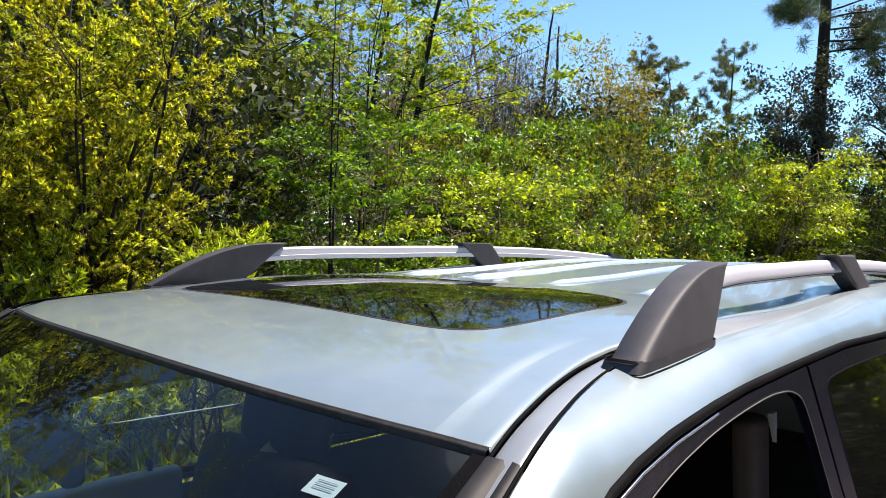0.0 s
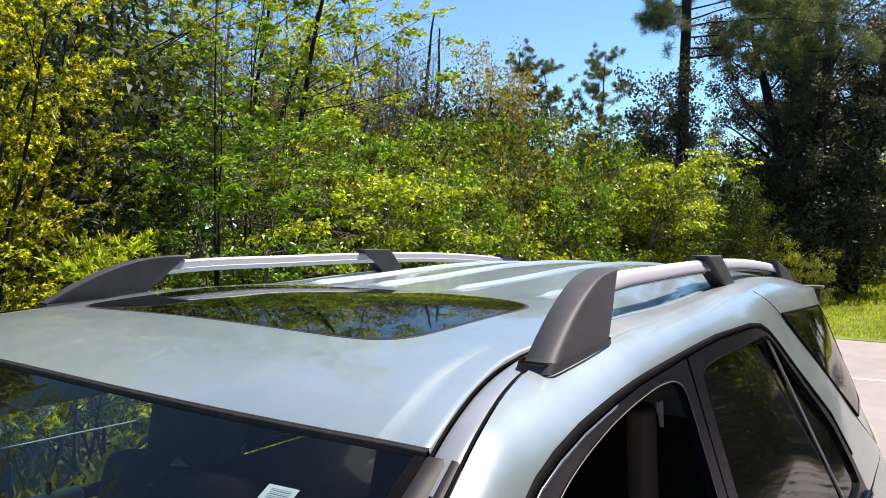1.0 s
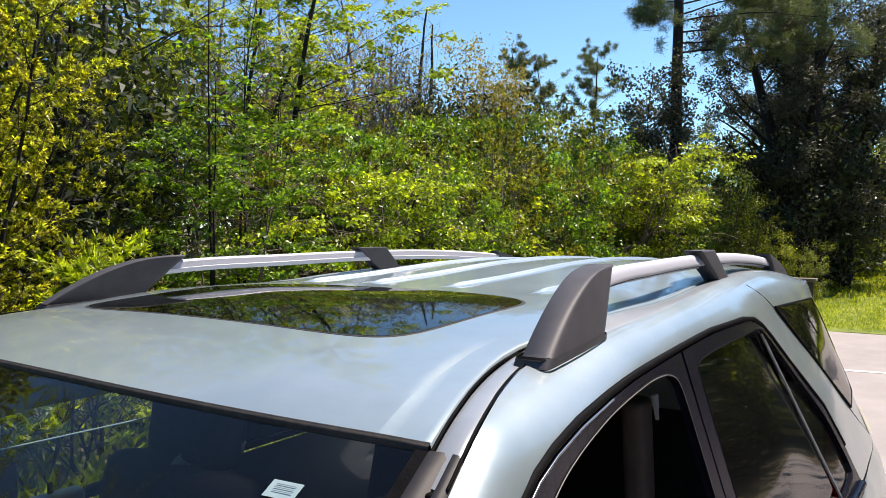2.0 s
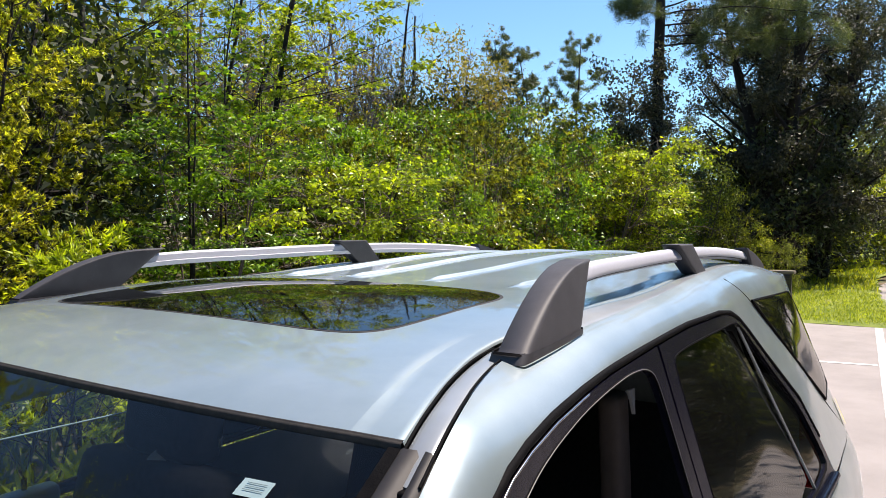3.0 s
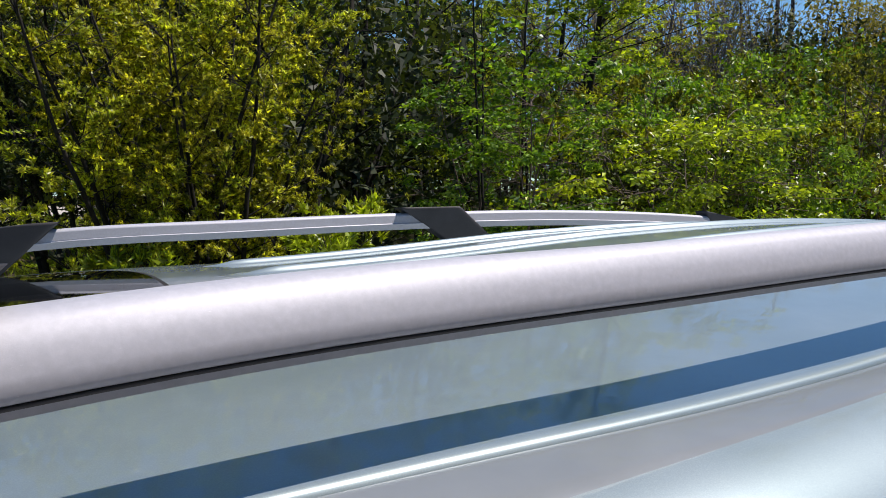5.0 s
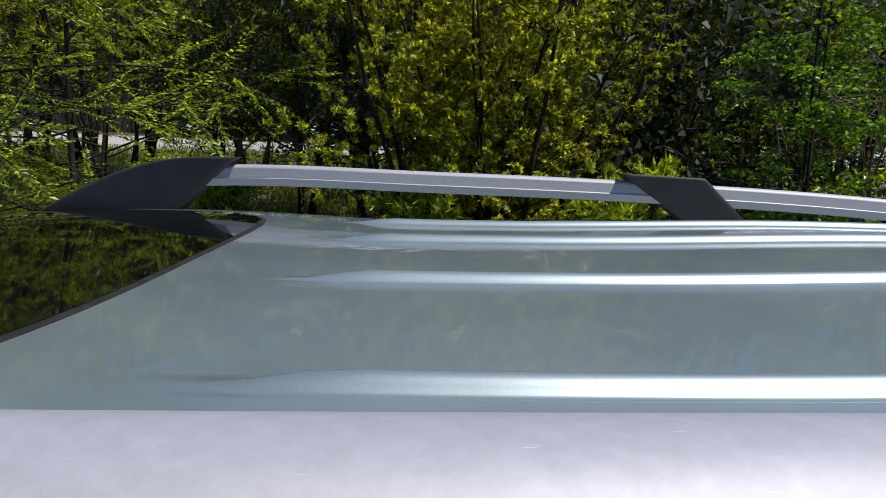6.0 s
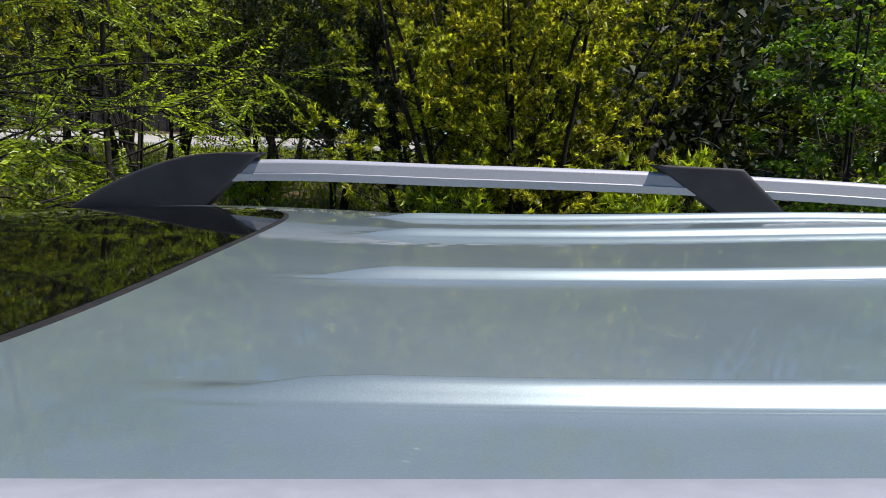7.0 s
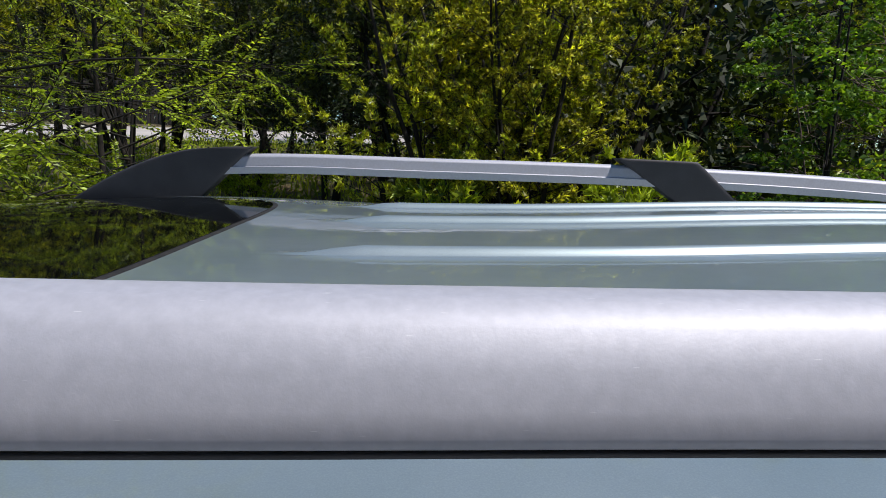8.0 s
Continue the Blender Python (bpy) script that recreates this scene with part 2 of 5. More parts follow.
L_MAPLE = leaf_material("leaf_fresh_green", (0.040, 0.100, 0.012), (0.27, 0.42, 0.040), 0.38, 0.36)
L_FEATHER = leaf_material("leaf_feathery_green", (0.090, 0.130, 0.016), (0.51, 0.60, 0.050), 0.38, 0.52)
L_SHRUB = leaf_material("leaf_hedge_green", (0.046, 0.062, 0.01), (0.43, 0.48, 0.05), 0.38, 0.36)
L_TIP = leaf_material("leaf_bright_tips", (0.105, 0.150, 0.016), (0.48, 0.57, 0.05), 0.38, 0.42)
# Dark leaves; in the gloom and shade kinds they stand in for deep shade.
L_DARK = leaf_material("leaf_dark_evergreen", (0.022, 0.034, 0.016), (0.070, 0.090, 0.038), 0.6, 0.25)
L_OAK = leaf_material("leaf_oak_evergreen", (0.026, 0.030, 0.028), (0.082, 0.084, 0.066), 0.6, 0.22)
L_PINE = leaf_material("pine_needles", (0.040, 0.060, 0.036), (0.125, 0.150, 0.080), 0.45, 0.3)
L_TAN = leaf_material("leaf_tan_buds", (0.12, 0.11, 0.035), (0.36, 0.28, 0.09), 0.6, 0.4)
L_GRASS = leaf_material("grass_blades", (0.110, 0.160, 0.020), (0.430, 0.440, 0.060), 0.5, 0.45)


# ---- mesh tools ----
def mesh_np(name, verts, faces, material, smooth=False):
    """A mesh from arrays; faces is n x 3 or n x 4."""
    verts, faces = np.asarray(verts, dtype=np.float32), np.asarray(faces, dtype=np.int32)
    me = bpy.data.meshes.new(name)
    n, k = faces.shape
    me.vertices.add(len(verts))
    me.vertices.foreach_set("co", verts.ravel())
    me.loops.add(n * k)
    me.loops.foreach_set("vertex_index", faces.ravel())
    me.polygons.add(n)
    me.polygons.foreach_set("loop_start", np.arange(0, n * k, k, dtype=np.int32))
    me.polygons.foreach_set("use_smooth", np.full(n, smooth))
    me.update(calc_edges=True)
    me.validate()
    me.materials.append(material)
    return me


def part(name, me, material=None, parent=None, label=""):
    """A bmesh or mesh as one object under a thing or a part."""
    if isinstance(me, bmesh.types.BMesh):
        bm, me = me, bpy.data.meshes.new(name)
        bm.to_mesh(me)
        bm.free()
    if material and not me.materials:
        me.materials.append(material)
    ob = new(name, me)
    if parent:
        ob.parent = parent
        ob.matrix_parent_inverse = parent.matrix_world.inverted() if parent.type == "MESH" and parent.parent is None else Matrix()
    return tagged(ob, label) if label else ob


def thing(name, label, category, at=(0, 0, 0), group="", kind=""):
    ob = new(name)
    ob.empty_display_size = 0.1
    ob.matrix_world = Matrix.Translation(at)
    return tagged(ob, label, category, group, kind)


def sheet_bm(P, smooth=True, close_u=False, close_v=False):
    """A surface through the points P[i][j]."""
    bm = bmesh.new()
    V = [[bm.verts.new(p) for p in row] for row in P]
    nu, nv = len(V), len(V[0])
    for i in range(nu if close_u else nu - 1):
        for j in range(nv if close_v else nv - 1):
            a, b = (i + 1) % nu, (j + 1) % nv
            f = bm.faces.new((V[i][j], V[a][j], V[a][b], V[i][b]))
            f.smooth = smooth
    return bm


def box_bm(sx, sy, sz, at=(0, 0, 0), bevel=0.0, turn=None):
    bm = bmesh.new()
    bmesh.ops.create_cube(bm, size=1)
    m = Matrix.Translation(at) @ (turn or Matrix()) @ Matrix.Diagonal((sx, sy, sz, 1))
    bmesh.ops.transform(bm, matrix=m, verts=bm.verts)
    if bevel:
        bmesh.ops.bevel(bm, geom=bm.edges[:], offset=bevel, segments=3, profile=0.6, affect="EDGES")
        for f in bm.faces:
            f.smooth = True
    return bm


def interp(x, table):
    return float(np.interp(x, [p[0] for p in table], [p[1] for p in table]))


def smooth_table(table):
    """A smooth curve through the table's points."""
    xs, ys = np.array([p[0] for p in table], float), np.array([p[1] for p in table], float)
    m = np.gradient(ys, xs)
    d = np.diff(ys) / np.diff(xs)
    for i in range(len(d)):
        if d[i] == 0:
            m[i] = m[i + 1] = 0
    def f(x):
        x = min(max(x, xs[0]), xs[-1])
        i = min(int(np.searchsorted(xs, x, side="right")) - 1, len(xs) - 2)
        h = xs[i + 1] - xs[i]
        t = (x - xs[i]) / h
        return float((2 * t**3 - 3 * t**2 + 1) * ys[i] + (t**3 - 2 * t**2 + t) * h * m[i] + (3 * t**2 - 2 * t**3) * ys[i + 1] + (t**3 - t**2) * h * m[i + 1])
    return f


def tube(points, radii, sides=8):
    """Verts and quads of a tapered tube."""
    pts = np.asarray(points, float)
    d = np.gradient(pts, axis=0)
    d /= np.linalg.norm(d, axis=1)[:, None] + 1e-9
    ref = np.where(np.abs(d[:, 2:3]) > 0.9, np.array([[1.0, 0, 0]]), np.array([[0, 0, 1.0]]))
    u = np.cross(d, ref)
    u /= np.linalg.norm(u, axis=1)[:, None] + 1e-9
    w = np.cross(d, u)
    a = np.linspace(0, 2 * math.pi, sides, endpoint=False)
    ring = u[:, None] * np.cos(a)[None, :, None] + w[:, None] * np.sin(a)[None, :, None]
    V = pts[:, None] + ring * np.asarray(radii, float)[:, None, None]
    n = len(pts)
    i, j = np.meshgrid(np.arange(n - 1), np.arange(sides), indexing="ij")
    k = (j + 1) % sides
    F = np.stack([i * sides + j, i * sides + k, (i + 1) * sides + k, (i + 1) * sides + j], -1).reshape(-1, 4)
    return V.reshape(-1, 3), F


def joined(pieces):
    vs, fs, n = [], [], 0
    for v, f in pieces:
        vs.append(v)
        fs.append(np.asarray(f) + n)
        n += len(v)
    return np.concatenate(vs), np.concatenate(fs)


# ---- ground ----
BANK = smooth_table([(-400, 0), (2.6, 0), (3.4, 0.05), (6, 0.42), (10, 1.0), (15, 1.50), (18, 1.64), (24, 2.0), (30, 2.25), (60, 3.0), (400, 7)])


def ground_z(x, y):
    """The lot is level; a wooded bank rises beyond it."""
    return BANK(y) * interp(x, [(-400, 1), (8.0, 1), (13.5, 0.45), (22, 0.25), (400, 0.25)])


def grid_lines(fine, far):
    return sorted(set([-far, -far / 2, -far / 5, -60, -35] + fine + [35, 60, far / 5, far / 2, far]))


gx = grid_lines([round(-24 + 0.8 * i, 2) for i in range(66)], 2000)
gy = grid_lines([round(-24 + 0.8 * i, 2) for i in range(66)], 2000)
ground_mesh = sheet_bm([[(x, y, ground_z(x, y) + (0.06 * noise.noise((x * 0.9, y * 0.9, 3)) * min(1, max(0, (y - 3) / 3)))) for y in gy] for x in gx])
ground = tagged(part("ground", ground_mesh, GROUND), "leaf-littered earth rising into a wooded bank", "ground", kind="structure")


def slab(name, corners, top, depth, material, label, category, cuts=24):
    """A flat four-cornered slab with real thickness, its faces cut up so that its edge can waver."""
    bm = bmesh.new()
    a, b, c, d = (Vector(p) for p in corners)
    rows = [[a.lerp(b, i / cuts).lerp(d.lerp(c, i / cuts), j / 2) for j in range(3)] for i in range(cuts + 1)]
    bm = sheet_bm([[(p.x, p.y, top) for p in row] for row in rows], False)
    ex = bmesh.ops.extrude_face_region(bm, geom=bm.faces[:])
    bmesh.ops.translate(bm, vec=(0, 0, -depth), verts=[v for v in ex["geom"] if isinstance(v, bmesh.types.BMVert)])
    bmesh.ops.recalc_face_normals(bm, faces=bm.faces)
    return tagged(part(name, bm, material), label, category, kind="structure")


slab("pavement", [(-40, -3.6), (13.9, -3.9), (13.75, 2.55), (-40, 2.55)], 0.012, 0.1, LOT, "sun-bleached grey asphalt parking lot", "parking lot")
slab("road", [(13.9, -3.9), (90, -14), (90, -4.2), (13.9, 1.2)], 0.010, 0.1, LOT, "grey asphalt lane leaving the lot", "road")
lane = sheet_bm([[(x, y + 0.03 * x, ground_z(x, y + 0.03 * x) + 0.05) for y in np.linspace(16.6, 22.4, 12)] for x in np.linspace(-60, 7.9, 60)])
tagged(part("lane", lane, GRAVEL), "pale sandy lane behind the shrubs", "road", kind="structure")
VERGE = smooth_table([(13.7, -0.30), (14.6, -0.16), (15.8, -0.02), (18.4, 0.34), (22, 0.72), (24, 0.85), (25.3, 0.55), (26.5, -0.3), (28, -2.0), (30, -4.5), (40, -9.0)])
verge = sheet_bm([[(x, y, 0.016 + 0.02 * noise.noise((x * 1.5, y * 1.5, 0)) + 0.03 * min(1, (x - 13.75) / 1.2) + ground_z(x, y)) for y in np.linspace(VERGE(x) + 0.10 * noise.noise((x * 2.1, 4, 1)), 9, 26)] for x in np.linspace(13.72, 42, 90)])
tagged(part("grass_verge", verge, TURF), "sunlit rough grass verge at the lot's edge", "grass", kind="structure")


def stripe(a, b, width):
    a, b = Vector(a), Vector(b)
    n = (b - a).normalized()
    s = Vector((-n.y, n.x)) * width / 2
    bm = sheet_bm([[(*(a.lerp(b, i / 40) + s * k * (1 + 0.10 * noise.noise((i * 0.7, k * 5, 1)))), 0.016) for k in (-1, 1)] for i in range(41)], False)
    return tagged(part("painted_line", bm, PAINTLINE), "worn white painted parking line on asphalt", "parking line", "parking lines", "structure")


stripe((13.70, 0.0), (3.2, -1.10), 0.105)
stripe((10.38, -0.28), (9.95, 2.4), 0.10)
stripe((5.46, -0.80), (5.25, 2.4), 0.10)
stripe((3.2, -1.10), (-6.0, -2.05), 0.12)

# ---- the car ----
# Half-widths and heights along the car: top of the doors, roof ditch, roof crown.
YE = smooth_table([(-0.3, 0.865), (0.3, 0.830), (0.6, 0.800), (0.8, 0.776), (1.0, 0.745), (1.25, 0.715), (1.5, 0.700), (2.0, 0.685), (2.3, 0.662), (2.7, 0.644), (3.05, 0.603), (3.3, 0.565)])
YD = smooth_table([(-0.3, 0.845), (0.3, 0.800), (0.6, 0.767), (0.78, 0.742), (0.92, 0.690), (1.05, 0.652), (1.27, 0.648), (1.7, 0.626), (2.18, 0.596), (3.02, 0.535), (3.3, 0.510)])
ZD = smooth_table([(-0.2, 1.060), (0.40, 1.395), (0.70, 1.565), (0.78, 1.612), (0.90, 1.632), (1.05, 1.644), (1.27, 1.652), (1.4, 1.656), (1.56, 1.660), (1.7, 1.664), (1.8, 1.668), (1.93, 1.675), (2.06, 1.680), (2.18, 1.683), (2.4, 1.683), (2.7, 1.671), (3.02, 1.642), (3.3, 1.605)])
DROP = smooth_table([(0.6, 0.004), (0.8, 0.004), (1.0, 0.006), (1.12, 0.008), (1.3, 0.015), (1.5, 0.010), (1.7, 0.001), (2.0, -0.004), (2.2, -0.002), (3.3, 0.002)])
ZC = smooth_table([(0.70, 1.626), (0.85, 1.656), (1.0, 1.669), (1.2, 1.6805), (1.42, 1.6850), (1.6, 1.6850), (1.8, 1.6890), (2.2, 1.706), (2.5, 1.708), (2.8, 1.696), (3.1, 1.672), (3.3, 1.648)])
SEAL = [(-0.2, 1.0), (0.2, 1.225), (0.5, 1.395), (0.75, 1.538), (0.85, 1.574), (0.91, 1.584), (1.0, 1.592), (1.13, 1.598), (1.25, 1.602), (1.48, 1.607), (1.7, 1.612), (1.95, 1.607), (2.05, 1.596), (2.12, 1.574), (2.18, 1.540), (2.285, 1.463), (2.464, 1.318), (2.52, 1.20), (2.54, 1.095)]
BELT_Z = 1.10
YB = smooth_table([(-1.3, 0.74), (-0.9, 0.82), (-0.3, 0.868), (0.5, 0.862), (2.0, 0.845), (2.7, 0.842), (3.1, 0.802), (3.3, 0.735)])
DITCH = 0.046


def side_y(x, z):
    """Half-width of the glasshouse at a height."""
    return YE(x) + (1.607 - z) * (YB(x) - YE(x)) / (1.607 - BELT_Z)


def roof_front(y):
    return 0.712 + 0.062 * (abs(y) / 0.70) ** 2.4


def rib(x, y):
    """The raised ribs pressed into the roof behind the glass panel."""
    h = 0.0
    for c in (0.122, 0.352):
        d = (abs(y) - c) / 0.0100
        if abs(d) < 1:
            h = 0.0078 * (1 - d * d) ** 1.5
        e = (abs(y) - c - 0.0150) / 0.0040
        if abs(e) < 1:
            h += 0.0011 * (1 - e * e) ** 1.5
    fade = min(1.0, max(0.0, (x - 1.585) / 0.06)) * min(1.0, max(0.0, (3.05 - x) / 0.15))
    return h * fade * fade * (3 - 2 * fade)


def roof_z(x, y):
    edge = YD(x) - DITCH
    s = abs(y) / edge
    crease = 0.0
    if 0.76 < x < 1.12:
        line = edge - 0.056 + 0.010 * max(0.0, (x - 0.98) / 0.14)
        t = min(1.0, max(0.0, (abs(y) - line) / 0.012))
        crease = 0.0045 * t * t * (3 - 2 * t) * min(1.0, (x - 0.76) / 0.06) * min(1.0, (1.12 - x) / 0.14)
    return ZC(x) + (ZD(x) + DROP(x) - ZC(x)) * (0.55 * s**2 + 0.45 * s**5) + rib(x, y) - crease


def outward(bm, way):
    """Turns all faces so that most look the given way."""
    bm.normal_update()
    if sum(f.normal.dot(Vector(way)) * f.calc_area() for f in bm.faces) < 0:
        bmesh.ops.reverse_faces(bm, faces=bm.faces[:])
    return bm


car = thing("car", "silver-green metallic sport utility vehicle with roof rails", "car")

# roof skin: dense across the ribs
roof_s = sorted(set([round(-1 + i / 30, 4) for i in range(61)] + [k * round(0.68 + i / 90, 4) for i in range(29) for k in (-1, 1)]))
ribs_y = [c + d * 0.0105 for c in (-0.352, -0.122, 0.122, 0.352) for d in [k / 5 for k in range(-9, 10)]]


roof_rows = []
us = sorted(set([round(v, 4) for v in np.concatenate([np.linspace(0, 0.3, 16), np.linspace(0.3, 0.42, 14), np.linspace(0.42, 1, 40)])]))
ys_ref = sorted([s for s in roof_s if min(abs(s * 0.6 - r) for r in ribs_y) > 0.004] + [r / 0.6 for r in ribs_y])
for u in us:
    row = []
    for s in ys_ref:
        x0 = 0.712 * (1 - u) + 3.27 * u
        for _ in range(2):
            e = YD(max(x0, 0.775)) - DITCH
            y = s * 0.6 if abs(s) * 0.6 <= 0.40 else math.copysign(0.40 + (abs(s) * 0.6 - 0.40) / 0.20 * (e - 0.40), s)
            x0 = roof_front(y) * (1 - u) + 3.27 * u
        row.append((x0, y, roof_z(x0, y)))
    a, b = row[0], row[-1]
    row = [(a[0], a[1] - 0.0035, a[2] - 0.005), (a[0], a[1] - 0.0025, a[2] - 0.0018)] + row + [(b[0], b[1] + 0.0025, b[2] - 0.0018), (b[0], b[1] + 0.0035, b[2] - 0.005)]
    roof_rows.append(row)

# sunroof: dark glass let into the roof, with a seal round it
def sun_outline(grow, n=120):
    """Front edge nearly straight, rear edge bowed, corners well rounded."""
    pts = []
    for i in range(n):
        a = 2 * math.pi * i / n
        c, s = math.cos(a), math.sin(a)
        p = 2 / 7.0 if c < 0 else 2 / 4.6
        px, py = math.copysign(abs(c) ** p, c), math.copysign(abs(s) ** p, s)
        bow = 0.243 + 0.012 * py * py if px < 0 else 0.245 - 0.010 * py * py
        pts.append((1.25 + px * (bow + grow), py * (0.447 + grow)))
    return pts


def sun_disc(grow, lift, crown=0.004, steps=14):
    """A panel that follows the roof, with a crisp turned-down rim."""
    ring = sun_outline(grow)
    P = []
    for k in range(steps + 1):
        f = max(0.02, k / steps)
        P.append([(1.25 + (x - 1.25) * f, y * f, roof_z(1.25 + (x - 1.25) * f, y * f) + lift + crown * (1 - f * f)) for x, y in ring])
    bm = sheet_bm(P, True, False, True)
    bm.faces.new([v for v in bm.verts if abs(v.co.x - 1.25) < 0.02 and abs(v.co.y) < 0.02][: len(ring)])
    top = [bm.verts.new((x, y, roof_z(x, y) + lift)) for x, y in ring]
    low = [bm.verts.new((x, y, roof_z(x, y) - 0.004)) for x, y in ring]
    for k in range(len(ring)):
        bm.faces.new((top[k], top[k - 1], low[k - 1], low[k]))
    return outward(bm, (0, 0, 1))


sunroof = part("sunroof", sun_disc(0.0, 0.0012), SUNGLASS, car, "dark tinted glass sunroof")
rim = [[(x, y, roof_z(x, y) + lift) for x, y in sun_outline(grow)] for grow, lift in ((0.0060, -0.003), (0.0060, 0.0005), (0.0045, 0.0007), (-0.02, 0.0006), (-0.055, 0.0006))]
part("seal", outward(sheet_bm(rim, True, False, True), (0, 0, 1)), WEATHER, sunroof)


def under_glass(x, y):
    """Inside the opening that the roof skin leaves for the glass panel."""
    bow = 0.225 if x < 1.25 else 0.215 - 0.02 * (y / 0.42) ** 2
    return abs(y) < 0.42 and abs(x - 1.25) < bow and (abs(x - 1.25) / bow) ** 6 + (abs(y) / 0.42) ** 6 < 1


skin = sheet_bm(roof_rows)
bmesh.ops.delete(skin, geom=[f for f in skin.faces if all(under_glass(v.co.x, v.co.y) for v in f.verts)], context="FACES")
part("roof", skin, PAINT, car)

# weathered seal along the windscreen's top edge
edge = []
for i in range(61):
    y = -0.70 + 1.40 * i / 60
    x = roof_front(y)
    z = roof_z(max(x, 0.712), y * (YD(0.775) - DITCH) / 0.70)
    edge.append([(x + dx, y, z + dz) for dx, dz in ((0.0015, 0.0004), (0.0, 0.0012), (-0.0012, 0.0004), (-0.0020, -0.0008), (-0.0038, -0.0004), (-0.0052, -0.0030), (-0.0056, -0.009))])
part("windscreen_seal", sheet_bm(edge), WEATHER, car, "dusty black rubber seal")

# windscreen
glass_rows = []
for i in range(25):
    f = i / 24
    row = []
    for j in range(33):
        s = -1 + 2 * j / 32
        yt, yb = 0.702 * s, 0.800 * s
        xt, xb = roof_front(yt) - 0.008, -0.20 + 0.22 * s * s
        zt, zb = roof_z(roof_front(yt), yt * (YD(0.775) - DITCH) / 0.70) - 0.008, 1.045
        bow = 0.035 * math.sin(math.pi * f)
        row.append((xt + (xb - xt) * f - bow * 0.5, yt + (yb - yt) * f, zt + (zb - zt) * f + bow))
    glass_rows.append(row)
windscreen = part("windscreen", outward(sheet_bm(glass_rows), (-1, 0, 1)), CLEAR, car, "reflective laminated windscreen")
# black printed band round the windscreen
band = []
for i in range(25):
    r = glass_rows[i]
    band.append([Vector(r[0]).lerp(Vector(r[1]), k) + Vector((0, 0, 0.003)) for k in (0, 0.15, 0.3)])
for side in (-1, 1):
    part("side_band", sheet_bm([[(p.x, p.y * -side, p.z) for p in row] for row in band]), RUBBER, windscreen)

SX = sorted(set([round(v, 4) for v in np.concatenate([np.linspace(-0.18, 0.7, 16), np.linspace(0.7, 1.5, 28), np.linspace(1.5, 2.0, 12), np.linspace(2.0, 2.56, 26), np.linspace(2.56, 3.26, 16)])]))


def shoulder_base(x):
    """Where the rounded shoulder begins above the door seal or the rear pillar."""
    z = interp(x, SEAL)
    return z if x < 2.0 else max(z, 1.600)


def shoulder_pt(x, f):
    """Half-width and height on the shoulder, from its foot (0) to the roof ditch (1)."""
    zb, zd, yd = shoulder_base(x), ZD(x), YD(x)
    yb = side_y(x, zb)
    a, b, c = (1 - f) ** 2, 2 * f * (1 - f), f * f
    return a * yb + b * (yb - 0.30 * (yb - yd)) + c * yd, a * zb + b * (zb + 0.78 * (zd - zb)) + c * zd


def shoulder_row(x, side):
    zs, zb = interp(x, SEAL), shoulder_base(x)
    zs = min(zs, zb - 0.004)
    row = [(x, side * side_y(x, zs + (zb - zs) * k / 5), zs + (zb - zs) * k / 5) for k in range(5)]
    for k in range(17):
        y, z = shoulder_pt(x, k / 16)
        row.append((x, side * y, z))
    return row


